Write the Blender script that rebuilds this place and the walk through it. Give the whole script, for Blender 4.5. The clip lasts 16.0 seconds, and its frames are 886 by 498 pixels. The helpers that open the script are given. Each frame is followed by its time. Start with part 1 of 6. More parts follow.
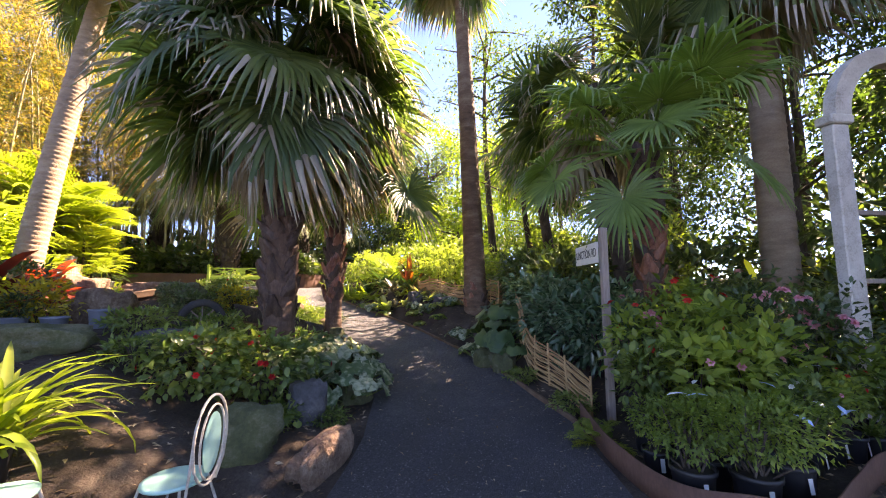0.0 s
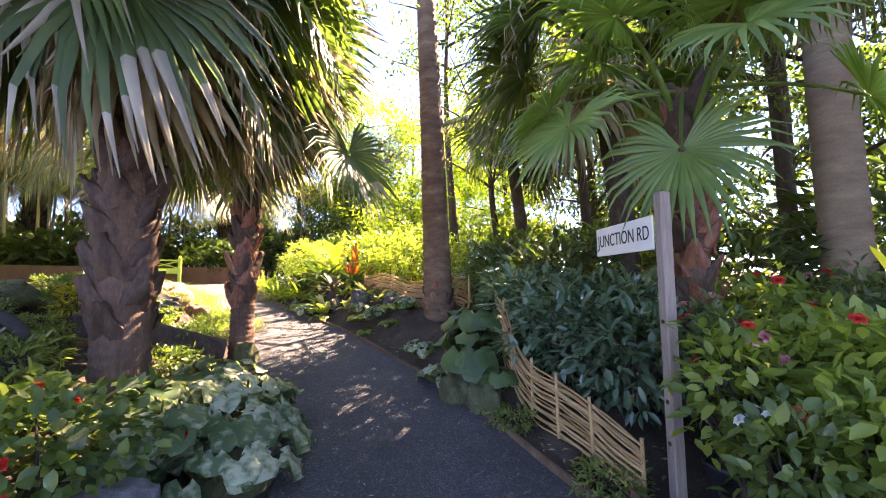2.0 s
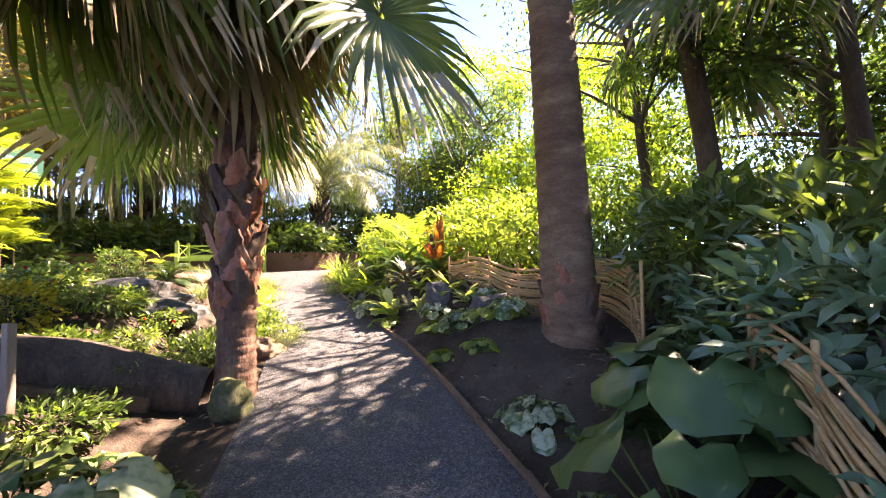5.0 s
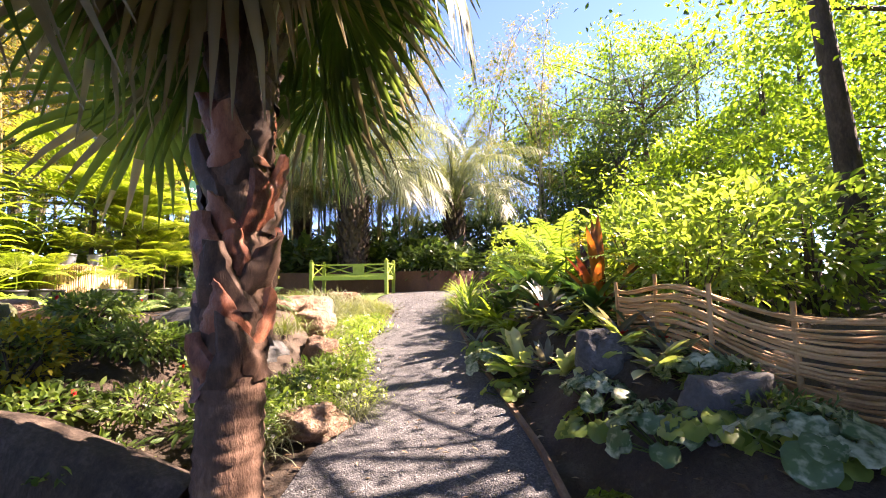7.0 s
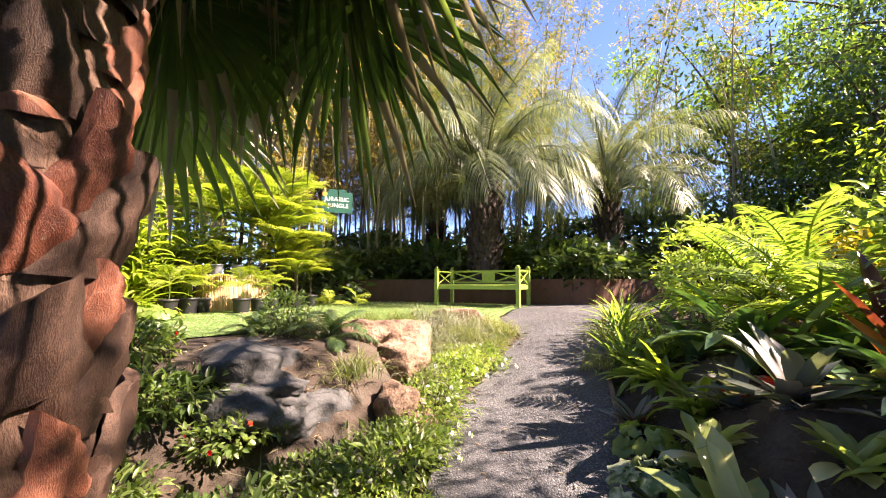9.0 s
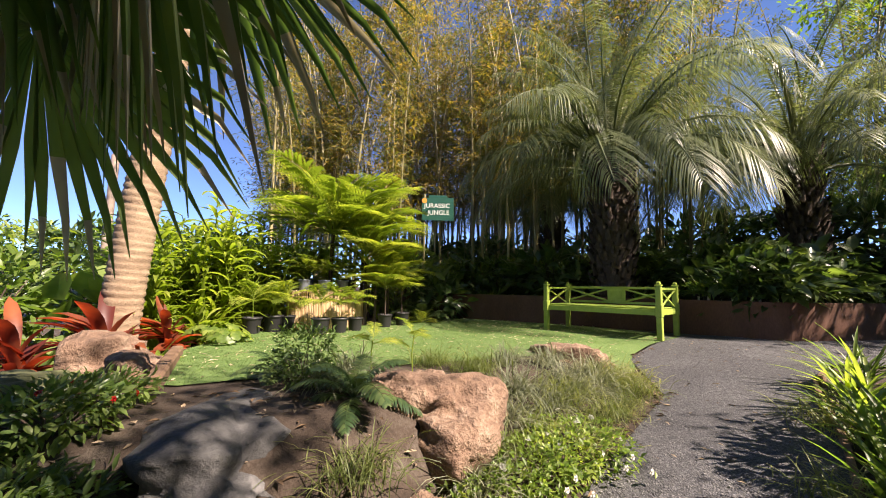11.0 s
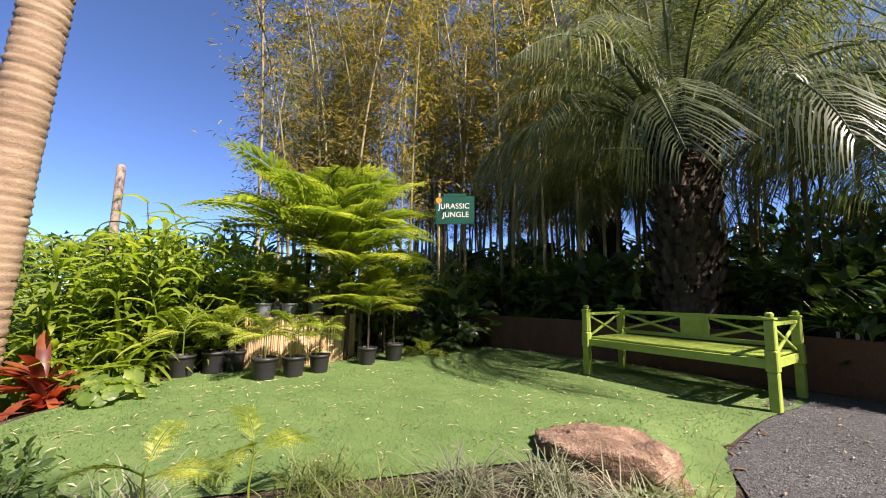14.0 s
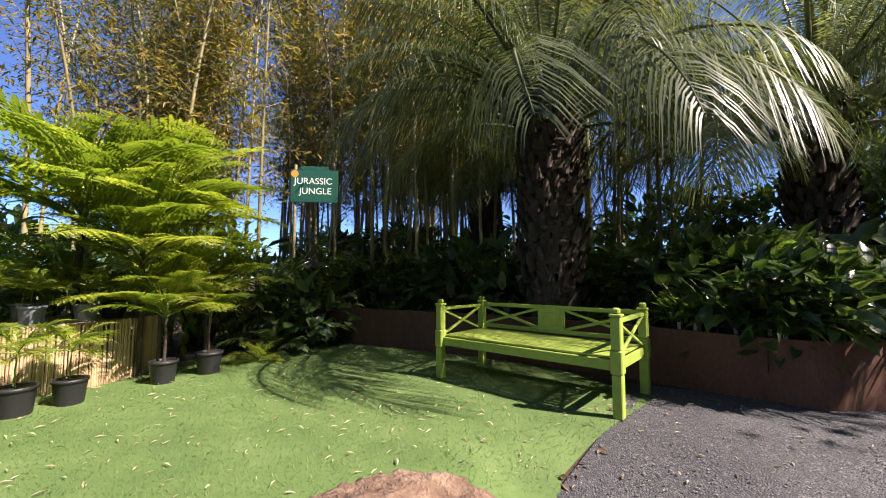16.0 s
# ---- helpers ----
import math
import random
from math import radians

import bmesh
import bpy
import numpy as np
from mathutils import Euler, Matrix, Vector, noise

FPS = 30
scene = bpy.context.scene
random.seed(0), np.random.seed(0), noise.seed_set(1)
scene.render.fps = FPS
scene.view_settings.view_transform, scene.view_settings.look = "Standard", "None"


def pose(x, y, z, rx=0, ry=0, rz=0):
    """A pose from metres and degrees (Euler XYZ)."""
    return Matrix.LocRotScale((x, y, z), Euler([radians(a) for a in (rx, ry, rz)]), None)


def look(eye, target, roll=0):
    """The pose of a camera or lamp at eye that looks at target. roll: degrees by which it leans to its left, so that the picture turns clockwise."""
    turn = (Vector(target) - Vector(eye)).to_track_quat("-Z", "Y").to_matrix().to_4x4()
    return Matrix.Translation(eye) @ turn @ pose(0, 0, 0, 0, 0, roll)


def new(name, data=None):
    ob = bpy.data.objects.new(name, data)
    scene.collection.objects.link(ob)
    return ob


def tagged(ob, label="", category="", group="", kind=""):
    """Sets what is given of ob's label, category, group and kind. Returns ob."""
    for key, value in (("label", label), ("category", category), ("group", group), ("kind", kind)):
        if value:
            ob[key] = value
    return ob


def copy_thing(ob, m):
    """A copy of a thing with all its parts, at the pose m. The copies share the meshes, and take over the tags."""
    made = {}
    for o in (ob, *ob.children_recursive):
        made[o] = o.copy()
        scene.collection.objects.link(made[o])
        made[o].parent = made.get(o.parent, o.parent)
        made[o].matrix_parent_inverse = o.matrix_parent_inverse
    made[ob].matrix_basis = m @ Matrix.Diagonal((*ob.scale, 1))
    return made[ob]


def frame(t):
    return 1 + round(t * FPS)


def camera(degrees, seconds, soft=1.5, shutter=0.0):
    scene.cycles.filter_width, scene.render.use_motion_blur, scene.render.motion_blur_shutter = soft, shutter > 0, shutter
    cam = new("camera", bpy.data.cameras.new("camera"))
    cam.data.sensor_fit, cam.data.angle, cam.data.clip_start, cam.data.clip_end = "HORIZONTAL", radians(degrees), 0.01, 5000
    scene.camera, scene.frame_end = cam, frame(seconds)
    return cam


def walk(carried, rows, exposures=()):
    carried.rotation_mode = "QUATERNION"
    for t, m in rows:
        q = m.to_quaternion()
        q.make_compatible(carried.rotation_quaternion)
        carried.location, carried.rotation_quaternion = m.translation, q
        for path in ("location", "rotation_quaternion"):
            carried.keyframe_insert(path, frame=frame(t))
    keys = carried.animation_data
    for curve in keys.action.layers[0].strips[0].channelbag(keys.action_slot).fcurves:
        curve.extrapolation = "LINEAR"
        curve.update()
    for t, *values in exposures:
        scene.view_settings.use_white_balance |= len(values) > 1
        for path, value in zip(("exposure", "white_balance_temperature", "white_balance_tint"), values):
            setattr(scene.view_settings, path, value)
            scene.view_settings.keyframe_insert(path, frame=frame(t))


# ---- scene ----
cam = camera(97.7, 16.0, 1.05)
PATH = [
    (0, (0.871, -2.059, 1.357), (0.861, -0.069, 1.556), -0.5),
    (0.5, (0.934, -1.537, 1.366), (0.927, 0.455, 1.551), -0.3),
    (1, (1.014, -0.997, 1.383), (1.043, 0.995, 1.565), -0.2),
    (1.5, (0.929, -0.522, 1.403), (1.07, 1.465, 1.584), -0.5),
    (2, (0.859, -0.1, 1.428), (1.088, 1.88, 1.591), -0.6),
    (2.5, (0.879, 0.353, 1.445), (1.166, 2.327, 1.582), -0.8),
    (3, (0.906, 0.811, 1.41), (1.178, 2.789, 1.525), -0.9),
    (3.5, (0.947, 1.265, 1.453), (1.128, 3.256, 1.526), -1.0),
    (4, (1.012, 1.751, 1.459), (1.035, 3.75, 1.525), -1.1),
    (4.2, (1.035, 1.937, 1.472), (0.986, 3.936, 1.527), -1.2),
    (6.3, (0.783, 4.29, 1.557), (0.004, 6.126, 1.706), -1.0),
    (6.5, (0.73, 4.43, 1.582), (-0.119, 6.235, 1.734), -1.1),
    (7, (0.6, 4.815, 1.626), (-0.429, 6.521, 1.799), -0.9),
    (7.5, (0.449, 5.181, 1.709), (-0.731, 6.787, 1.88), -0.9),
    (8, (0.25, 5.576, 1.789), (-1.089, 7.052, 1.955), -0.6),
    (8.5, (0.114, 5.964, 1.816), (-1.376, 7.288, 1.987), -0.3),
    (9, (-0.047, 6.292, 1.892), (-1.646, 7.481, 2.064), 0.0),
    (9.5, (-0.317, 6.585, 1.965), (-2.011, 7.634, 2.142), 0.3),
    (9.7, (-0.404, 6.695, 1.993), (-2.134, 7.682, 2.169), 0.2),
    (11.8, (-1.488, 7.902, 2.214), (-3.418, 8.374, 2.437), 1.3),
    (12, (-1.603, 7.997, 2.242), (-3.537, 8.45, 2.472), 1.3),
    (12.5, (-1.823, 8.188, 2.334), (-3.765, 8.604, 2.57), 1.1),
    (13, (-2.155, 8.422, 2.34), (-4.105, 8.797, 2.575), 0.9),
    (13.5, (-2.404, 8.642, 2.384), (-4.362, 8.978, 2.616), 0.7),
    (14, (-2.6, 8.91, 2.419), (-4.562, 9.225, 2.642), 0.6),
    (14.5, (-2.736, 9.114, 2.464), (-4.697, 9.446, 2.668), 0.4),
    (15, (-2.952, 9.363, 2.491), (-4.9, 9.779, 2.667), 0.2),
    (15.5, (-3.13, 9.591, 2.536), (-5.039, 10.166, 2.686), 0.1),
    (16, (-3.299, 9.91, 2.541), (-5.135, 10.69, 2.678), -0.1),
]
EXPOSURES = [(0, 3.25, 9200, 33), (2, 3.9, 9300, 34), (3.5, 3.95, 9100, 33), (6.5, 3.2, 7900, 32), (9, 2.75, 7600, 29), (12, 1.45, 7100, 21), (16, 1.55, 6700, 23)]
walk(cam, [(t, look(eye, target, roll)) for t, eye, target, roll in PATH], EXPOSURES)

# ---- world, sun ----
SUN_AZ, SUN_EL = radians(47), radians(46)
world = bpy.data.worlds.new("sky_world")
scene.world = world
world.use_nodes = True
wn = world.node_tree
sky = wn.nodes.new("ShaderNodeTexSky")
sky.sky_type, sky.sun_disc, sky.sun_elevation, sky.sun_rotation = "NISHITA", False, SUN_EL, SUN_AZ
bgn = wn.nodes["Background"]
bgn.inputs[1].default_value = 0.115
sky.air_density, sky.dust_density, sky.ozone_density, sky.altitude = 0.55, 0.0, 8.0, 2200
wn.links.new(sky.outputs[0], bgn.inputs[0])
sun = new("sun", bpy.data.lights.new("sun", "SUN"))
sun.data.energy, sun.data.angle, sun.data.color = 5.0, radians(0.5), (1.0, 0.93, 0.82)
sun.matrix_world = look((60 * math.sin(SUN_AZ) * math.cos(SUN_EL), 60 * math.cos(SUN_AZ) * math.cos(SUN_EL), 60 * math.sin(SUN_EL)), (0, 0, 0))

# ---- materials ----
MATS = {}


def mat_base(name):
    m = bpy.data.materials.new(name)
    m.use_nodes = True
    nt = m.node_tree
    return m, nt, nt.nodes["Principled BSDF"]


def N(nt, kind, **kw):
    n = nt.nodes.new(kind)
    for k, v in kw.items():
        n.inputs[k.replace("_", " ")].default_value = v
    return n


def ramp(nt, fac, stops):
    r = nt.nodes.new("ShaderNodeValToRGB")
    while len(r.color_ramp.elements) < len(stops):
        r.color_ramp.elements.new(0.5)
    for e, (p, c) in zip(r.color_ramp.elements, stops):
        e.position, e.color = p, (*c, 1)
    nt.links.new(fac, r.inputs[0])
    return r


def bump(nt, bsdf, height, strength=0.4, dist=0.02):
    b = N(nt, "ShaderNodeBump", Strength=strength, Distance=dist)
    nt.links.new(height, b.inputs["Height"])
    nt.links.new(b.outputs[0], bsdf.inputs["Normal"])


def leaf_mat(name, col, col2=None, trans=0.4, rough=0.4, spec=0.5, trcol=None, nscale=3.0):
    """Leaf: two tones mixed leaf by leaf and plant by plant, with light passing through."""
    m, nt, b = mat_base(name)
    col2 = col2 or tuple(c * 1.5 for c in col)
    geo = nt.nodes.new("ShaderNodeNewGeometry")
    oi = nt.nodes.new("ShaderNodeObjectInfo")
    tc = nt.nodes.new("ShaderNodeTexCoord")
    nz = N(nt, "ShaderNodeTexNoise", Scale=nscale, Detail=3.0)
    nt.links.new(tc.outputs["Object"], nz.inputs["Vector"])
    a = nt.nodes.new("ShaderNodeMath")
    a.operation = "ADD"
    nt.links.new(geo.outputs["Random Per Island"], a.inputs[0])
    nt.links.new(oi.outputs["Random"], a.inputs[1])
    a2 = nt.nodes.new("ShaderNodeMath")
    a2.operation = "MULTIPLY_ADD"
    a2.inputs[1].default_value = 0.3
    nt.links.new(a.outputs[0], a2.inputs[0])
    nt.links.new(nz.outputs[0], a2.inputs[2])
    r = ramp(nt, a2.outputs[0], [(0.3, tuple(c * 0.7 for c in col)), (0.75, col), (1.0, col2)])
    nt.links.new(r.outputs[0], b.inputs["Base Color"])
    b.inputs["Roughness"].default_value = rough
    b.inputs["Specular IOR Level"].default_value = spec
    nz2 = N(nt, "ShaderNodeTexNoise", Scale=60.0, Detail=2.0)
    nt.links.new(tc.outputs["Object"], nz2.inputs["Vector"])
    bump(nt, b, nz2.outputs[0], 0.15, 0.004)
    tr = nt.nodes.new("ShaderNodeBsdfTranslucent")
    mul = nt.nodes.new("ShaderNodeMix")
    mul.data_type, mul.blend_type = "RGBA", "MULTIPLY"
    mul.inputs[0].default_value = 1.0
    nt.links.new(r.outputs[0], mul.inputs[6])
    mul.inputs[7].default_value = (*(trcol or (1.9, 2.0, 0.85)), 1)
    nt.links.new(mul.outputs[2], tr.inputs[0])
    mix = nt.nodes.new("ShaderNodeMixShader")
    mix.inputs[0].default_value = trans
    nt.links.new(b.outputs[0], mix.inputs[1])
    nt.links.new(tr.outputs[0], mix.inputs[2])
    nt.links.new(mix.outputs[0], nt.nodes["Material Output"].inputs[0])
    MATS[name] = m
    return m


def noise_mat(name, stops, scale, rough=0.8, bumps=0.5, bscale=None, dist=0.02, metal=0.0, stretch=(1, 1, 1), detail=6.0, spec=0.4, vary=0.0):
    """Mottled surface: broad stains and fine grain, with relief."""
    m, nt, b = mat_base(name)
    tc = nt.nodes.new("ShaderNodeTexCoord")
    mp = N(nt, "ShaderNodeMapping")
    mp.inputs["Scale"].default_value = stretch
    nt.links.new(tc.outputs["Object"], mp.inputs["Vector"])
    big = N(nt, "ShaderNodeTexNoise", Scale=scale, Detail=detail, Roughness=0.65)
    fine = N(nt, "ShaderNodeTexNoise", Scale=bscale or scale * 12, Detail=4.0, Roughness=0.7)
    nt.links.new(mp.outputs[0], big.inputs["Vector"])
    nt.links.new(mp.outputs[0], fine.inputs["Vector"])
    mx = nt.nodes.new("ShaderNodeMath")
    mx.operation = "MULTIPLY_ADD"
    mx.inputs[1].default_value = 0.45
    nt.links.new(fine.outputs[0], mx.inputs[0])
    half = nt.nodes.new("ShaderNodeMath")
    half.operation = "MULTIPLY_ADD"
    half.inputs[1].default_value, half.inputs[2].default_value = 0.75, -0.1
    nt.links.new(big.outputs[0], half.inputs[0])
    nt.links.new(half.outputs[0], mx.inputs[2])
    fac = mx.outputs[0]
    if vary:
        oi = nt.nodes.new("ShaderNodeObjectInfo")
        v = nt.nodes.new("ShaderNodeMath")
        v.operation = "MULTIPLY_ADD"
        v.inputs[1].default_value = vary
        nt.links.new(oi.outputs["Random"], v.inputs[0])
        nt.links.new(fac, v.inputs[2])
        fac = v.outputs[0]
    r = ramp(nt, fac, stops)
    nt.links.new(r.outputs[0], b.inputs["Base Color"])
    b.inputs["Roughness"].default_value, b.inputs["Metallic"].default_value = rough, metal
    b.inputs["Specular IOR Level"].default_value = spec
    bump(nt, b, mx.outputs[0], bumps, dist)
    MATS[name] = m
    return m


def plain(name, col, rough=0.5, metal=0.0, grain=0.12):
    d = tuple(c * (1 - grain) for c in col)
    return noise_mat(name, [(0.3, d), (0.7, col)], 9, rough, 0.12, 120, 0.003, metal)


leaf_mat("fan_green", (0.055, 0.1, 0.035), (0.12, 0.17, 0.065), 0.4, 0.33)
# brighter copy of fan_green: the young palm's sunlight is painted into its fronds
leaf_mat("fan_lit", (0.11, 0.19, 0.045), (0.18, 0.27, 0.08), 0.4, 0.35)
leaf_mat("fan_tip", (0.28, 0.26, 0.2), (0.5, 0.45, 0.37), 0.25, 0.5, 0.3, (1.3, 1.2, 0.8))
leaf_mat("fan_dry", (0.2, 0.16, 0.09), (0.33, 0.28, 0.19), 0.25, 0.6, 0.2, (1.3, 1.2, 0.8))
leaf_mat("jelly_leaf", (0.1, 0.125, 0.06), (0.24, 0.26, 0.15), 0.35, 0.4, 0.45, (1.6, 1.7, 0.8))
leaf_mat("dark_leaf", (0.042, 0.08, 0.03), (0.1, 0.145, 0.05), 0.32, 0.28, 0.6)
leaf_mat("blue_leaf", (0.06, 0.13, 0.075), (0.17, 0.26, 0.18), 0.25, 0.24, 0.8)
leaf_mat("mid_leaf", (0.075, 0.13, 0.035), (0.18, 0.24, 0.07), 0.42, 0.38)
leaf_mat("lime_leaf", (0.12, 0.19, 0.04), (0.27, 0.33, 0.08), 0.5, 0.4)
leaf_mat("yellow_leaf", (0.3, 0.27, 0.03), (0.45, 0.4, 0.07), 0.5, 0.45, 0.3, (1.5, 1.4, 0.5))
leaf_mat("fern_leaf", (0.15, 0.21, 0.03), (0.34, 0.36, 0.07), 0.42, 0.42)
leaf_mat("strap_leaf", (0.16, 0.22, 0.03), (0.3, 0.35, 0.07), 0.48, 0.36)
leaf_mat("grey_leaf", (0.15, 0.17, 0.11), (0.28, 0.29, 0.2), 0.3, 0.5, 0.3, (1.5, 1.5, 0.9))
leaf_mat("bamboo_leaf", (0.085, 0.1, 0.03), (0.27, 0.18, 0.05), 0.5, 0.45)
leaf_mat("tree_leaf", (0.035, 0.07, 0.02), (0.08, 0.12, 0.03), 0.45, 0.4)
# tree_leaf made brighter and yellower: sun shining through is put into the colour
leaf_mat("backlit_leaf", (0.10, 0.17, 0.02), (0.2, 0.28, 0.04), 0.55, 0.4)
leaf_mat("variegated_leaf", (0.06, 0.12, 0.045), (0.4, 0.44, 0.3), 0.3, 0.4, 0.4, (1.4, 1.5, 0.9), 15.0)
leaf_mat("grass_olive", (0.1, 0.13, 0.035), (0.22, 0.23, 0.09), 0.35, 0.5)
leaf_mat("big_round_leaf", (0.035, 0.085, 0.03), (0.08, 0.14, 0.045), 0.25, 0.36, 0.5)
leaf_mat("red_leaf", (0.12, 0.03, 0.022), (0.33, 0.1, 0.04), 0.4, 0.35, 0.5, (2.2, 0.9, 0.5))
leaf_mat("bronze_leaf", (0.07, 0.022, 0.02), (0.3, 0.13, 0.03), 0.35, 0.35, 0.5, (1.9, 1.2, 0.6))
leaf_mat("brom_leaf", (0.24, 0.3, 0.1), (0.55, 0.52, 0.28), 0.35, 0.3)
leaf_mat("silver_leaf", (0.1, 0.12, 0.1), (0.2, 0.16, 0.17), 0.25, 0.35)
leaf_mat("red_petal", (0.55, 0.02, 0.02), (0.7, 0.06, 0.03), 0.35, 0.5, 0.3, (1.3, 0.8, 0.7))
leaf_mat("pink_petal", (0.7, 0.25, 0.3), (0.85, 0.45, 0.48), 0.4, 0.5, 0.3, (1.1, 1.0, 1.0))
leaf_mat("white_petal", (0.7, 0.7, 0.66), (0.85, 0.85, 0.8), 0.35, 0.5, 0.3, (1.0, 1.0, 1.0))
leaf_mat("turf_blade", (0.06, 0.125, 0.03), (0.12, 0.19, 0.055), 0.25, 0.5)
leaf_mat("litter_leaf", (0.13, 0.085, 0.05), (0.42, 0.33, 0.22), 0.1, 0.8, 0.2, (1.0, 1.0, 1.0))
leaf_mat("straw_leaf", (0.36, 0.3, 0.18), (0.6, 0.52, 0.36), 0.3, 0.7, 0.2, (1.0, 1.0, 1.0))
noise_mat("mulch", [(0.25, (0.018, 0.013, 0.009)), (0.5, (0.05, 0.035, 0.025)), (0.75, (0.105, 0.088, 0.07))], 3.0, 0.95, 1.0, 45, 0.03)


def gravel_mat(name):
    """Crushed grey stone: single chips of differing grey over broad worn patches."""
    m, nt, b = mat_base(name)
    tc = nt.nodes.new("ShaderNodeTexCoord")
    chips = N(nt, "ShaderNodeTexVoronoi", Scale=88.0, Randomness=1.0)
    fine = N(nt, "ShaderNodeTexVoronoi", Scale=210.0, Randomness=1.0)
    broad = N(nt, "ShaderNodeTexNoise", Scale=1.1, Detail=5.0, Roughness=0.65)
    for n in (chips, fine, broad):
        nt.links.new(tc.outputs["Object"], n.inputs["Vector"])
    sep = nt.nodes.new("ShaderNodeSeparateColor")
    nt.links.new(chips.outputs["Color"], sep.inputs[0])
    sep2 = nt.nodes.new("ShaderNodeSeparateColor")
    nt.links.new(fine.outputs["Color"], sep2.inputs[0])
    a = nt.nodes.new("ShaderNodeMath")
    a.operation = "MULTIPLY_ADD"
    a.inputs[1].default_value = 0.45
    nt.links.new(sep2.outputs[0], a.inputs[0])
    nt.links.new(sep.outputs[0], a.inputs[2])
    c = nt.nodes.new("ShaderNodeMath")
    c.operation = "MULTIPLY_ADD"
    c.inputs[1].default_value = 0.5
    nt.links.new(a.outputs[0], c.inputs[0])
    half = nt.nodes.new("ShaderNodeMath")
    half.operation = "MULTIPLY_ADD"
    half.inputs[1].default_value, half.inputs[2].default_value = 0.5, -0.12
    nt.links.new(broad.outputs[0], half.inputs[0])
    nt.links.new(half.outputs[0], c.inputs[2])
    r = ramp(nt, c.outputs[0], [(0.15, (0.028, 0.029, 0.032)), (0.5, (0.062, 0.063, 0.068)), (0.74, (0.12, 0.12, 0.125)), (0.97, (0.26, 0.255, 0.25))])
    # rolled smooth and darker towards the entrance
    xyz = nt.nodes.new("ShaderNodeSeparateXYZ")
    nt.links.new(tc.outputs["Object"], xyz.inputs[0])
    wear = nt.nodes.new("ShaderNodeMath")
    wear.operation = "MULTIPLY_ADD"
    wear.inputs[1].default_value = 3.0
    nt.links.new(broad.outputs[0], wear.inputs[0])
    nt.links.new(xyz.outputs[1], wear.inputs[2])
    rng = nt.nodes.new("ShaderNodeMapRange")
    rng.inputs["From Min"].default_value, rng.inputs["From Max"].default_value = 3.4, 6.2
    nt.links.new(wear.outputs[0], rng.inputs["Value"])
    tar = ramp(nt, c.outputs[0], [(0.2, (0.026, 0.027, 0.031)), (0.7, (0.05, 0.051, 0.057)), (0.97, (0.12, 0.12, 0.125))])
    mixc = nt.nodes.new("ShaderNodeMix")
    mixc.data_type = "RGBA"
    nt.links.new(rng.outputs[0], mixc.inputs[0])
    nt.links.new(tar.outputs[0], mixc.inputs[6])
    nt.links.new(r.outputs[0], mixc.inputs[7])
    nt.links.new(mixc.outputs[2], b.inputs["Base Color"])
    b.inputs["Roughness"].default_value = 0.8
    h = nt.nodes.new("ShaderNodeMath")
    h.operation = "MULTIPLY_ADD"
    h.inputs[1].default_value = -1.6
    nt.links.new(chips.outputs["Distance"], h.inputs[0])
    nt.links.new(a.outputs[0], h.inputs[2])
    bump(nt, b, h.outputs[0], 0.8, 0.008)
    MATS[name] = m


gravel_mat("gravel")
noise_mat("turf", [(0.25, (0.055, 0.105, 0.026)), (0.55, (0.1, 0.165, 0.045)), (0.85, (0.18, 0.24, 0.09))], 2.2, 0.8, 0.9, 160, 0.012)
noise_mat("trunk_brown", [(0.25, (0.035, 0.02, 0.013)), (0.5, (0.11, 0.06, 0.04)), (0.8, (0.26, 0.17, 0.115))], 4, 0.85, 0.9, 40, 0.03, stretch=(1, 1, 0.35))
noise_mat("boot_red", [(0.25, (0.03, 0.01, 0.007)), (0.48, (0.12, 0.035, 0.02)), (0.8, (0.38, 0.15, 0.09))], 5, 0.38, 1.0, 60, 0.01, stretch=(1, 1, 0.3), vary=0.2)
noise_mat("boot_dark", [(0.25, (0.02, 0.01, 0.008)), (0.5, (0.05, 0.025, 0.016)), (0.8, (0.15, 0.085, 0.058))], 5, 0.6, 1.0, 60, 0.01, stretch=(1, 1, 0.3), vary=0.1)
noise_mat("ring_trunk", [(0.25, (0.13, 0.085, 0.055)), (0.5, (0.27, 0.19, 0.125)), (0.8, (0.42, 0.33, 0.22))], 2.5, 0.85, 0.7, 50, 0.02, stretch=(1, 1, 3))
noise_mat("palm_bark", [(0.25, (0.05, 0.027, 0.018)), (0.5, (0.16, 0.092, 0.058)), (0.78, (0.32, 0.235, 0.15))], 2.5, 0.88, 0.9, 38, 0.03, stretch=(1, 1, 3))
noise_mat("dark_bark", [(0.25, (0.025, 0.018, 0.013)), (0.5, (0.07, 0.05, 0.038)), (0.8, (0.16, 0.125, 0.1))], 5, 0.9, 0.9, 40, 0.02, stretch=(1, 1, 0.3))
noise_mat("bamboo_cane", [(0.25, (0.06, 0.055, 0.025)), (0.55, (0.17, 0.145, 0.06)), (0.95, (0.38, 0.33, 0.18))], 2.5, 0.45, 0.2, 60, 0.004, vary=0.3)
noise_mat("rock_brown", [(0.25, (0.06, 0.038, 0.026)), (0.5, (0.2, 0.125, 0.085)), (0.75, (0.4, 0.3, 0.22))], 4.5, 0.95, 1.0, 26, 0.09)
noise_mat("chip_grey", [(0.25, (0.05, 0.05, 0.05)), (0.5, (0.14, 0.14, 0.14)), (0.8, (0.34, 0.33, 0.32))], 14, 0.85, 0.5, 60, 0.01)
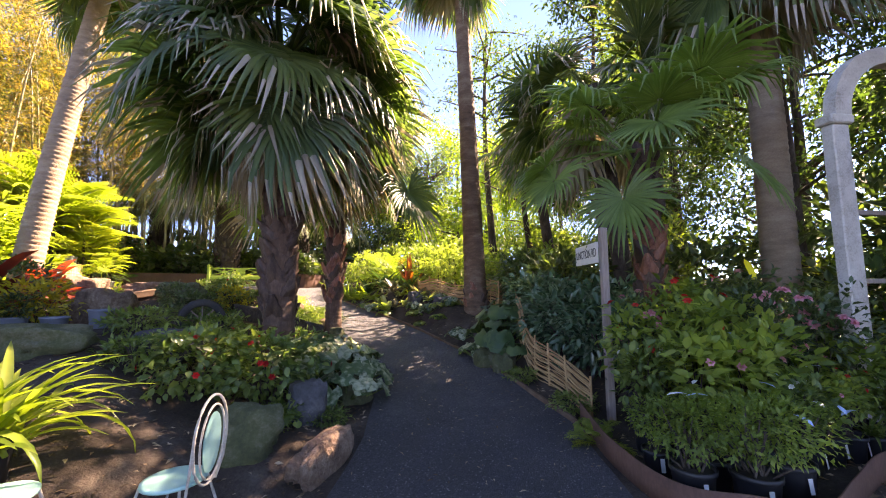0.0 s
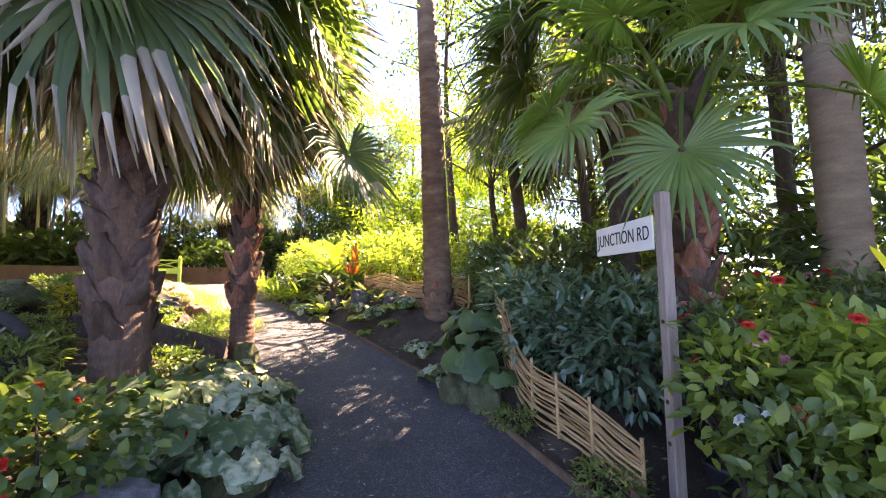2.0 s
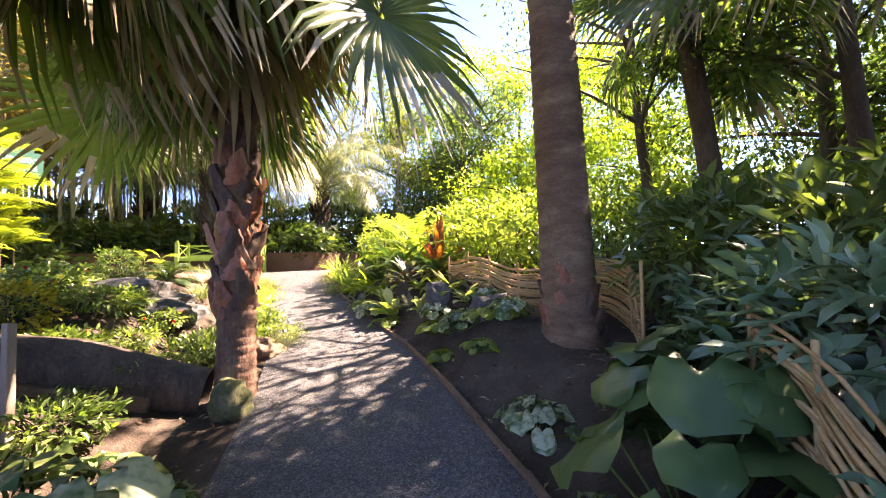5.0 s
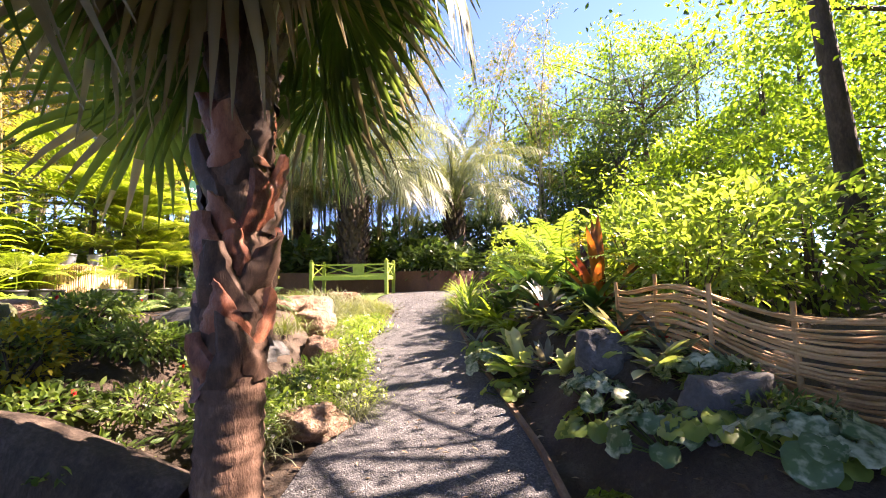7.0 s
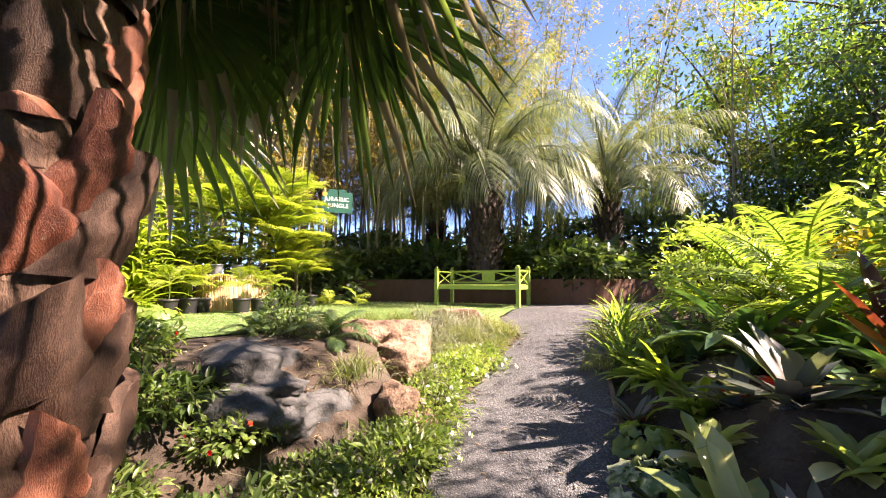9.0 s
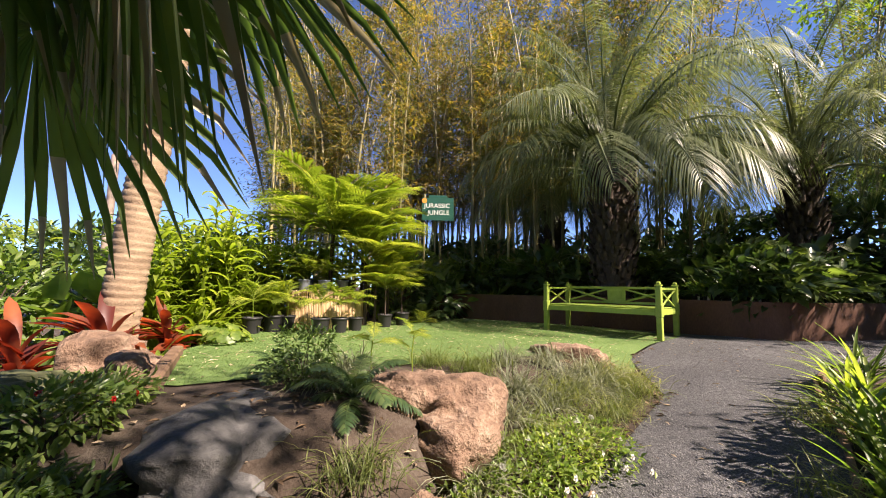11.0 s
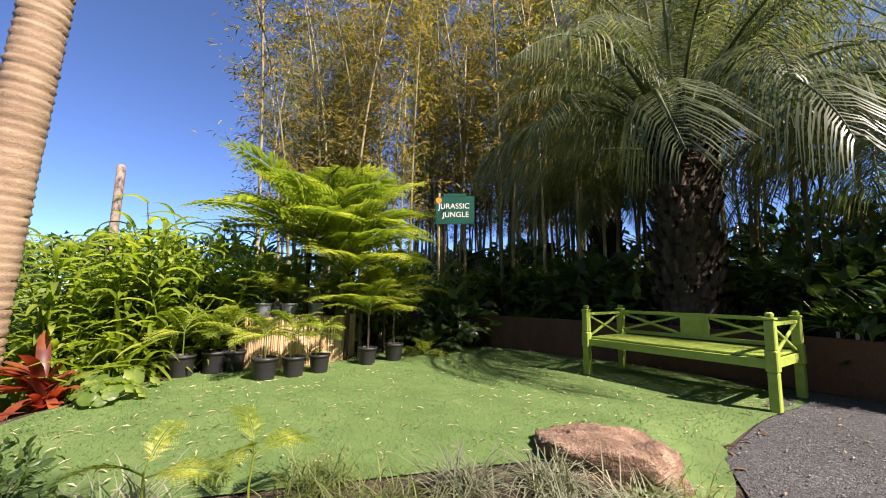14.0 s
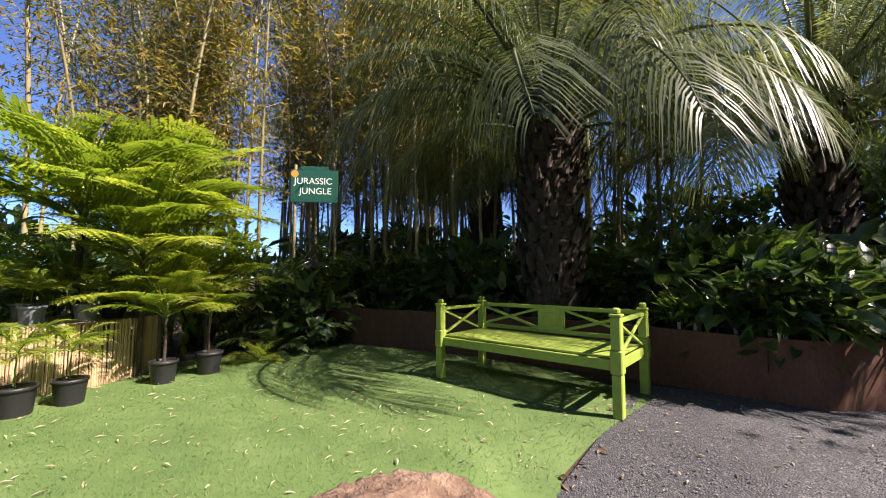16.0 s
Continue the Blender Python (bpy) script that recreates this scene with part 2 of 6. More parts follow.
noise_mat("rock_grey", [(0.2, (0.03, 0.03, 0.03)), (0.5, (0.075, 0.075, 0.075)), (0.8, (0.18, 0.175, 0.17))], 2.6, 0.92, 0.9, 28, 0.04)
noise_mat("rock_moss", [(0.25, (0.03, 0.033, 0.02)), (0.5, (0.075, 0.085, 0.035)), (0.78, (0.19, 0.175, 0.13))], 4.0, 0.95, 0.9, 35, 0.03)
noise_mat("weathered_wood", [(0.25, (0.13, 0.10, 0.08)), (0.5, (0.27, 0.21, 0.17)), (0.8, (0.42, 0.35, 0.29))], 5, 0.85, 0.5, 60, 0.01, stretch=(1, 1, 0.12))
noise_mat("edging_wood", [(0.25, (0.06, 0.035, 0.022)), (0.5, (0.15, 0.09, 0.055)), (0.8, (0.26, 0.17, 0.11))], 5, 0.85, 0.5, 60, 0.01)
noise_mat("wicker", [(0.25, (0.17, 0.085, 0.035)), (0.5, (0.36, 0.2, 0.085)), (0.8, (0.52, 0.33, 0.16))], 6, 0.7, 0.4, 70, 0.006, vary=0.3)
noise_mat("reed", [(0.25, (0.26, 0.16, 0.08)), (0.5, (0.45, 0.3, 0.16)), (0.8, (0.62, 0.46, 0.28))], 6, 0.6, 0.3, 60, 0.005, stretch=(1, 1, 0.2), vary=0.3)
noise_mat("lime_paint", [(0.25, (0.17, 0.25, 0.035)), (0.55, (0.27, 0.36, 0.06)), (0.85, (0.36, 0.45, 0.12))], 6, 0.5, 0.3, 70, 0.004, vary=0.1)
noise_mat("rust_wall", [(0.25, (0.055, 0.026, 0.018)), (0.5, (0.12, 0.055, 0.036)), (0.8, (0.2, 0.105, 0.07))], 1.6, 0.75, 0.25, 40, 0.006, stretch=(1, 1, 0.5))
plain("aqua_paint", (0.33, 0.62, 0.55), 0.35)
plain("sign_white", (0.78, 0.75, 0.68), 0.45)
plain("black_ink", (0.02, 0.02, 0.02), 0.6)
plain("sign_green", (0.012, 0.085, 0.06), 0.45)
plain("sign_cream", (0.8, 0.82, 0.76), 0.5)
plain("sign_orange", (0.7, 0.3, 0.05), 0.5)
plain("black_pot", (0.022, 0.022, 0.024), 0.5)
plain("grey_pot", (0.16, 0.18, 0.21), 0.5)
plain("tag_white", (0.75, 0.76, 0.75), 0.5)
plain("tag_blue", (0.4, 0.58, 0.75), 0.45)
plain("soil", (0.035, 0.025, 0.018), 0.95)
noise_mat("white_paint", [(0.25, (0.2, 0.17, 0.13)), (0.5, (0.5, 0.46, 0.39)), (0.8, (0.7, 0.67, 0.6))], 5, 0.65, 0.4, 50, 0.006)
noise_mat("tyre_black", [(0.3, (0.02, 0.02, 0.02)), (0.7, (0.06, 0.055, 0.05))], 8, 0.85, 0.4, 60, 0.006)
plain("yellow_plastic", (0.75, 0.6, 0.02), 0.4)

# ---- helpers of this scene ----
RNG = np.random.default_rng(7)


def np_mesh(name, verts, faces, mat, smooth=True):
    """A mesh from arrays; faces: one array of equal-sized polygons, or a list of such arrays."""
    me = bpy.data.meshes.new(name)
    faces = faces if isinstance(faces, list) else [faces]
    faces = [np.asarray(f, dtype=np.int32) for f in faces if len(f)]
    verts = np.asarray(verts, dtype=np.float32)
    me.vertices.add(len(verts))
    me.vertices.foreach_set("co", verts.ravel())
    tot = np.concatenate([np.full(len(f), f.shape[1], dtype=np.int32) for f in faces])
    loops = np.concatenate([f.ravel() for f in faces])
    me.loops.add(len(loops))
    me.loops.foreach_set("vertex_index", loops)
    me.polygons.add(len(tot))
    me.polygons.foreach_set("loop_start", np.concatenate([[0], np.cumsum(tot)[:-1]]).astype(np.int32))
    me.polygons.foreach_set("use_smooth", np.full(len(tot), smooth))
    me.update(calc_edges=True)
    me.validate()
    me.materials.append(MATS[mat])
    return me


class Geo:
    """Collects vertices and polygons."""

    def __init__(self):
        self.v, self.f, self.n = [], {}, 0

    def add(self, v, f):
        v = np.asarray(v, dtype=float).reshape(-1, 3)
        f = np.asarray(f, dtype=int)
        self.v.append(v)
        self.f.setdefault(f.shape[1], []).append(f + self.n)
        self.n += len(v)
        return self

    def mesh(self, name, mat, smooth=True):
        return np_mesh(name, np.concatenate(self.v), [np.concatenate(f) for f in self.f.values()], mat, smooth)


def thing(name, label, category, at=(0, 0, 0), rz=0, group="", kind=""):
    ob = new(name)
    ob.empty_display_size = 0.1
    ob.matrix_basis = pose(*at, 0, 0, rz)
    return tagged(ob, label, category, group, kind)


def part(name, me, parent, label="", m=None):
    ob = new(name, me)
    ob.parent = parent
    if m is not None:
        ob.matrix_basis = m
    return tagged(ob, label)


def solo(name, me, label, category="", m=None, kind="", group=""):
    ob = new(name, me)
    if m is not None:
        ob.matrix_basis = m
    return tagged(ob, label, category, group, kind)


def unit(v):
    return v / np.maximum(np.linalg.norm(v, axis=-1, keepdims=True), 1e-9)


def tube(path, radii, sides=8, cap=True):
    """A tapered tube along a path."""
    p = np.asarray(path, dtype=float)
    n = len(p)
    radii = np.broadcast_to(radii, (n,)).astype(float)
    t = unit(np.gradient(p, axis=0))
    ref = np.where(np.abs(t[:, 2:3]) > 0.9, [[1.0, 0, 0]], [[0, 0, 1.0]])
    a = unit(np.cross(t, ref))
    b = np.cross(t, a)
    th = np.arange(sides) * 2 * np.pi / sides
    v = p[:, None] + radii[:, None, None] * (np.cos(th)[None, :, None] * a[:, None] + np.sin(th)[None, :, None] * b[:, None])
    i, j = np.meshgrid(np.arange(n - 1), np.arange(sides), indexing="ij")
    k = (j + 1) % sides
    f = np.stack([i * sides + j, i * sides + k, (i + 1) * sides + k, (i + 1) * sides + j], -1).reshape(-1, 4)
    v = v.reshape(-1, 3)
    return v, f


def box(x0, y0, z0, x1, y1, z1, bev=0.0):
    """A box, its edges chamfered by bev."""
    if bev <= 0:
        v = [(x, y, z) for x in (x0, x1) for y in (y0, y1) for z in (z0, z1)]
        return v, [(0, 1, 3, 2), (4, 6, 7, 5), (0, 4, 5, 1), (2, 3, 7, 6), (0, 2, 6, 4), (1, 5, 7, 3)]
    lo, hi, b = np.array([x0, y0, z0]), np.array([x1, y1, z1]), bev
    rings = []
    for z, k in ((z0, b), (z0 + b, 0), (z1 - b, 0), (z1, b)):
        ax, bx, ay, by = x0 + k, x1 - k, y0 + k, y1 - k
        c = b
        rings.append([(ax + c, ay, z), (bx - c, ay, z), (bx, ay + c, z), (bx, by - c, z), (bx - c, by, z), (ax + c, by, z), (ax, by - c, z), (ax, ay + c, z)])
    v = [p for r in rings for p in r]
    f = [(8 * i + j, 8 * i + (j + 1) % 8, 8 * i + 8 + (j + 1) % 8, 8 * i + 8 + j) for i in range(3) for j in range(8)]
    f += [(0, 7, 6, 5), (0, 5, 4, 1), (1, 4, 3, 2), (24, 25, 28, 29), (24, 29, 30, 31), (25, 26, 27, 28)]
    return v, f


def box_mesh(name, dims, mat, bev=0.004):
    return Geo().add(*box(*dims, bev)).mesh(name, mat, False)


def beam(name, p, q, w, h, mat, parent, label="", bev=0.004):
    """A bar from p to q, w wide and h deep, as a part."""
    p, q = Vector(p), Vector(q)
    d = q - p
    me = box_mesh(name, (-w / 2, -h / 2, 0, w / 2, h / 2, d.length), mat, bev)
    rot = d.to_track_quat("Z", "Y").to_matrix().to_4x4()
    return part(name, me, parent, label, Matrix.Translation(p) @ rot)


def leaf_geo(P, D, U, L, W, fold=0.15, simple=False):
    """Folded pointed leaves at P, along D, facing U; simple ones have two facets."""
    n = len(P)
    D = unit(D)
    S = unit(np.cross(D, U))
    U = np.cross(S, D)
    L, W = np.broadcast_to(L, (n,))[:, None], np.broadcast_to(W, (n,))[:, None]
    if simple:
        v = np.stack([P, P + D * L * 0.48 - S * W * 0.5 + U * W * fold, P + D * L - U * L * 0.12, P + D * L * 0.48 + S * W * 0.5 + U * W * fold], 1).reshape(-1, 3)
        f = np.array([(0, 2, 1), (0, 3, 2)])
        return v, (f[None] + 4 * np.arange(n)[:, None, None]).reshape(-1, 3)
    v = np.stack([P, P + D * L * 0.3 - S * W * 0.42 + U * W * fold, P + D * L * 0.65 - S * W * 0.4 + U * W * fold * 0.6, P + D * L - U * L * 0.12,
                  P + D * L * 0.65 + S * W * 0.4 + U * W * fold * 0.6, P + D * L * 0.3 + S * W * 0.42 + U * W * fold, P + D * L * 0.5 - U * W * 0.05], 1).reshape(-1, 3)
    f = np.array([(0, 6, 1), (1, 6, 2), (2, 6, 3), (3, 6, 4), (4, 6, 5), (5, 6, 0)])
    return v, (f[None] + 7 * np.arange(n)[:, None, None]).reshape(-1, 3)


def blade_geo(P, az, el, L, W, droop, k=5, fold=0.25, taper=1.0):
    """Strap leaves that arch over: base P, heading az, rising el (radians)."""
    n = len(P)
    az, el, L, W, droop = (np.broadcast_to(np.asarray(q, dtype=float), (n,)) for q in (az, el, L, W, droop))
    h = np.stack([np.cos(az), np.sin(az), 0 * az], -1)
    s = np.stack([-np.sin(az), np.cos(az), 0 * az], -1)
    pos, rows = P.astype(float), []
    for i in range(k + 1):
        u = i / k
        e = el - droop * u
        up = -np.sin(e)[:, None] * h + np.cos(e)[:, None] * np.array([0, 0, 1.0])
        w = (W * (0.55 + 0.9 * u) * (1 - u ** 2.2) ** taper + 0.001)[:, None] / 2
        rows.append(np.stack([pos - s * w + up * w * fold * 2, pos, pos + s * w + up * w * fold * 2], 1))
        pos = pos + (L / k)[:, None] * (np.cos(e)[:, None] * h + np.sin(e)[:, None] * np.array([0, 0, 1.0]))
    v = np.stack(rows, 1).reshape(-1, 3)
    f = np.array([(3 * i + j, 3 * i + j + 1, 3 * i + j + 4, 3 * i + j + 3) for i in range(k) for j in (0, 1)])
    return v, (f[None] + 3 * (k + 1) * np.arange(n)[:, None, None]).reshape(-1, 4)


def fan_mesh(name, el, R, pet, mat, droop=0.5, n=46, seed=0, spread=2.45, tips=0.0):
    """One fan-palm frond, stalk at the origin, heading +x, rising el degrees."""
    rg = np.random.default_rng(abs(seed))
    e = radians(el)
    g = Geo()
    t = np.linspace(0, 1, 6)
    ea = e - 0.45 * t ** 1.5
    pts = np.zeros((6, 3))
    for i in range(1, 6):
        pts[i] = pts[i - 1] + pet / 5 * np.array([math.cos(ea[i]), 0, math.sin(ea[i])])
    g.add(*tube(pts, np.linspace(0.028, 0.012, 6), 5))
    d = unit(np.array([math.cos(ea[-1] - 0.35), 0, math.sin(ea[-1] - 0.35)]))
    s = np.array([0, 1.0, 0])
    nr = np.cross(d, s)
    a = np.linspace(-spread, spread, n) + rg.normal(0, 0.015, n)
    da = 2 * spread / n
    ln = R * (0.78 + 0.22 * np.cos(a * 0.6)) * rg.uniform(0.9, 1.05, n)
    dirs = np.cos(a)[:, None] * d + np.sin(a)[:, None] * s + 0.18 * nr
    dirs = unit(dirs)
    side = -np.sin(a)[:, None] * d + np.cos(a)[:, None] * s
    dr = droop * rg.uniform(0.5, 1.5, n)
    rows = []
    c, last = np.tile(pts[-1], (n, 1)), 0.0
    for f, hang in ((0.04, 0.0), (0.34, 0.05), (0.5, 0.35), (0.78, 1.5), (1.06, 4.5)):
        c = c + unit(dirs + np.array([0, 0, -1.0]) * (dr * hang)[:, None]) * (ln * (f - last))[:, None]
        last = f
        w = ln * (f * da * 0.5 if f < 0.55 else 0.46 * da * 0.5 * max(0.0, 1 - (f - 0.5) / 0.56) ** 0.8) + 0.0015
        w = w[:, None]
        rows.append(np.stack([c - side * w - nr * w * 0.35, c + nr * w * 0.45, c + side * w - nr * w * 0.35], 1))
    v = np.stack(rows, 1).reshape(-1, 3)
    k = len(rows)
    f = np.array([(3 * i + j, 3 * i + j + 1, 3 * i + j + 4, 3 * i + j + 3) for i in range(k - 1) for j in (0, 1)])
    g.add(v, (f[None] + 3 * k * np.arange(n)[:, None, None]).reshape(-1, 4))
    me = g.mesh(name, mat)
    if tips:
        me.materials.append(MATS["fan_tip"])
        stalk = len(me.polygons) - 8 * n
        slot = np.zeros(len(me.polygons), dtype=np.int32)
        for q in range(n):
            if rg.random() < tips:
                slot[stalk + 8 * q + (6 if rg.random() < 0.5 else 4):stalk + 8 * q + 8] = 1
        me.polygons.foreach_set("material_index", slot)
    return me


def pinnate_mesh(name, el, L, mat, pairs=45, leaf=0.35, width=0.018, arch=1.2, hang=0.8, bare=0.2, vee=0.35, sub=0, seed=0, sweep=0.6):
    """One feather frond from the origin, heading +x: an arching midrib with leaflets down both sides."""
    rg = np.random.default_rng(abs(seed))
    n = 16
    u = np.linspace(0, 1, n)
    ea = radians(el) - arch * u ** 1.3
    pts = np.zeros((n, 3))
    for i in range(1, n):
        pts[i] = pts[i - 1] + L / (n - 1) * np.array([math.cos(ea[i]), 0, math.sin(ea[i])])
    g = Geo().add(*tube(pts, np.linspace(0.018, 0.003, n) * (L / 2 + 0.3), 4))
    q = np.linspace(bare, 0.995, pairs)
    P = np.stack([np.interp(q, u, pts[:, i]) for i in range(3)], -1)
    e = np.interp(q, u, ea)
    t = np.stack([np.cos(e), 0 * e, np.sin(e)], -1)
    up = np.stack([-np.sin(e), 0 * e, np.cos(e)], -1)
    size = leaf * np.clip(np.minimum((q - bare) * 5 + 0.45, (1 - q) * 2.6 + 0.25), 0, 1)
    for sg in (-1, 1):
        lat = np.zeros((pairs, 3))
        lat[:, 1] = sg
        d = unit(lat + sweep * t + vee * up + rg.normal(0, 0.09, (pairs, 3)))
        if sub:
            for j in range(1, sub + 1):
                fr = j / (sub + 0.5)
                c = P + d * (size * fr)[:, None]
                c[:, 2] -= size * hang * fr ** 2 * 0.5
                tl = size * 0.3 * (1 - fr * 0.75)
                for s2 in (-1, 1):
                    dd = unit(t * s2 + d * 0.5)
                    g.add(*leaf_geo(c, dd, np.tile([0, 0, 1.0], (pairs, 1)), tl, tl * 0.5, 0.1, True))
        else:
            rows = []
            sd = unit(np.cross(d, up))
            for f in (0, 0.35, 0.7, 1.0):
                c = P + d * (size * f)[:, None]
                c[:, 2] -= size * hang * f ** 2
                w = width / 2 * (0.6 + f) * (1 - f ** 2.5) + 0.0008
                rows.append(np.stack([c - sd * w, c + sd * w], 1))
            v = np.stack(rows, 1).reshape(-1, 3)
            f = np.array([(2 * i, 2 * i + 1, 2 * i + 3, 2 * i + 2) for i in range(3)])
            g.add(v, (f[None] + 8 * np.arange(pairs)[:, None, None]).reshape(-1, 4))
    return g.mesh(name, mat)


def in_ball(n, rx, ry, rz, shell=0.45, rg=RNG):
    """Points in an uneven ellipsoid, thicker towards its skin."""
    d = unit(rg.normal(size=(n, 3)))
    r = rg.uniform(shell, 1, n) ** 0.6
    lump = 1 + 0.22 * np.sin(d[:, 0] * 5 + rx * 9) * np.cos(d[:, 1] * 6 + rz * 7) + 0.15 * np.sin(d[:, 2] * 9 + ry * 5)
    return d * (r * lump)[:, None] * np.array([rx, ry, rz]), d


def leaves_mesh(name, mat, n, rx, ry, rz, L, W, lift=0.3, shell=0.45, zc=None, seed=1, fold=0.15):
    rg = np.random.default_rng(abs(seed))
    p, d = in_ball(n, rx, ry, rz, shell, rg)
    p[:, 2] += rz if zc is None else zc
    dirs = unit(d + rg.normal(0, 0.6, (n, 3)) + np.array([0, 0, lift - 0.3]))
    up = unit(d * 0.5 + np.array([0, 0, 1.0]) + rg.normal(0, 0.35, (n, 3)))
    s = rg.uniform(0.65, 1.25, n)
    g = Geo().add(*leaf_geo(p, dirs, up, L * s, W * s, fold, L <= 0.06))
    return g.mesh(name, mat), p


def stems_mesh(name, mat, tips, r=0.008, base=0.06, zmin=0.0):
    g = Geo()
    for t in tips:
        b = np.array([RNG.normal(0, base), RNG.normal(0, base), zmin])
        m = (b + t) / 2 + np.array([0, 0, 0.15 * np.linalg.norm(t - b)])
        u = np.linspace(0, 1, 5)[:, None]
        g.add(*tube((1 - u) ** 2 * b + 2 * u * (1 - u) * m + u ** 2 * t, np.linspace(r, r * 0.4, 5), 5))
    return g.mesh(name, mat)


def rock_mesh(name, rx, ry, rz, mat, seed=0, sub=3, rough=0.46):
    bm = bmesh.new()
    bmesh.ops.create_icosphere(bm, subdivisions=sub, radius=1)
    off = Vector((seed * 7.3, seed * 3.1, seed * 1.7))
    for v in bm.verts:
        c = v.co.copy()
        k = 1 + rough * noise.noise(c * 1.1 + off) + rough * 0.6 * noise.noise(c * 2.7 + off) + rough * 0.22 * noise.noise(c * 6.5 + off) + rough * 0.14 * noise.noise(c * 14 + off)
        c *= k
        for a in range(3):
            lim = 0.78 + 0.1 * noise.noise(c * 0.8 + off)
            if abs(c[a]) > lim:
                c[a] = math.copysign(lim + (abs(c[a]) - lim) * 0.35, c[a])
        v.co = Vector((c.x * rx, c.y * ry, max(c.z, -0.6) * rz))
    for f in bm.faces:
        f.smooth = True
    me = bpy.data.meshes.new(name)
    bm.to_mesh(me)
    bm.free()
    me.materials.append(MATS[mat])
    return me


# ---- the lie of the land ----
PY = [-8, -2.5, 0, 1.5, 3, 4.5, 6, 7.5, 9.5, 11, 12.6, 14, 18, 40]
PZ = [-0.28, -0.24, -0.18, -0.14, -0.03, 0.14, 0.34, 0.57, 0.87, 1.12, 1.335, 1.38, 1.42, 1.5]
LEFT = [(-6, -0.2), (-2, -0.15), (0.9, 0.0), (1.9, 0.05), (3.1, -0.05), (4.4, -0.57), (5.95, -1.25), (6.8, -1.68), (7.7, -2.12), (8.4, -2.8), (9.6, -3.5), (10.8, -4.12), (11.5, -5.3), (12.3, -5.7), (13.4, -6.5), (14.1, -5.6), (14.8, -4.85), (24, -4.7)]
RIGHT = [(-6, 2.1), (-2, 2.15), (0.9, 2.2), (2.2, 2.22), (3.7, 1.76), (5.2, 1.05), (6.3, 0.42), (7.3, -0.22), (8.9, -1.5), (9.85, -2.18), (10.9, -2.8), (11.9, -3.5), (12.8, -3.8), (13.6, -3.2), (14.6, -0.5), (16, 2.5), (24, 3)]


def sstep(u):
    u = np.clip(u, 0, 1)
    return u * u * (3 - 2 * u)


def x_left(y):
    return np.interp(y, [p[0] for p in LEFT], [p[1] for p in LEFT])


def x_right(y):
    return np.interp(y, [p[0] for p in RIGHT], [p[1] for p in RIGHT])


def ground(x, y, soft=True):
    """Height of the ground."""
    x, y = np.asarray(x, dtype=float), np.asarray(y, dtype=float)
    z = np.interp(y, PY, PZ)
    xl, xr = x_left(y), x_right(y)
    z = z + 0.85 * sstep((xl - 0.15 - x) / 3.2) * sstep((9 - y) / 2.5) * sstep((y + 1.5) / 3)
    z = z + 0.2 * sstep((x - xr - 0.05) / 1.1) * sstep((y - 2.0) / 1.5) + 0.22 * sstep((x - xr - 0.1) / 0.8) * sstep((y - 3.6) / 1.2) * sstep((10.5 - y) / 1.5)
    w = sstep((xl - 0.1 - x) / 1.3) * sstep((-2.6 - x) / 1.2) * sstep((y - 5.5) / 0.7)
    z = z * (1 - w) + 1.34 * w
    if soft:
        off = np.minimum(1, np.maximum(np.maximum(xl - x, x - xr), 0) * 2) * (1 - w)
        off = off * (1 - sstep((-3.9 - x) / 0.5) * sstep((y - 9.3) / 0.6))
        z = z + off * 0.05 * (np.sin(x * 3.1 + y * 1.7) + np.sin(y * 4.3 - x * 2.2))
    return z


def gz(x, y):
    return float(ground(x, y))


xs = np.concatenate([[-700, -300, -120, -60, -35, -24, -18], np.arange(-15, 12.01, 0.18), [15, 20, 30, 60, 120, 300, 700]])
ys = np.concatenate([[-700, -300, -120, -60, -30, -15, -9], np.arange(-6, 24.01, 0.18), [28, 35, 60, 120, 300, 700]])
X, Y = np.meshgrid(xs, ys, indexing="ij")
Z = ground(X, Y)
inside = (X > x_left(Y) + 0.05) & (X < x_right(Y) - 0.05) & (Y > -6) & (Y < 24)
Z = np.where(inside, Z - 0.03, Z)
nx, ny = X.shape
i, j = np.meshgrid(np.arange(nx - 1), np.arange(ny - 1), indexing="ij")
gf = np.stack([i * ny + j, (i + 1) * ny + j, (i + 1) * ny + j + 1, i * ny + j + 1], -1).reshape(-1, 4)
solo("ground", np_mesh("ground", np.stack([X, Y, Z], -1).reshape(-1, 3), gf, "mulch"), "dark brown bark mulch and soil of the garden beds", "ground", kind="structure")


def strip_surface(name, y0, y1, fl, fr, fz, cols, step, mat, label, category):
    yy = np.arange(y0, y1 + 1e-6, step)
    u = np.linspace(0, 1, cols)
    xl, xr = fl(yy)[:, None], fr(yy)[:, None]
    gx = xl + (xr - xl) * u[None]
    gy = np.repeat(yy[:, None], cols, 1)
    v = np.stack([gx, gy, fz(gx, gy)], -1).reshape(-1, 3)
    a, b = np.meshgrid(np.arange(len(yy) - 1), np.arange(cols - 1), indexing="ij")
    f = np.stack([a * cols + b, a * cols + b + 1, (a + 1) * cols + b + 1, (a + 1) * cols + b], -1).reshape(-1, 4)
    return solo(name, np_mesh(name, v, f, mat), label, category, kind="structure")


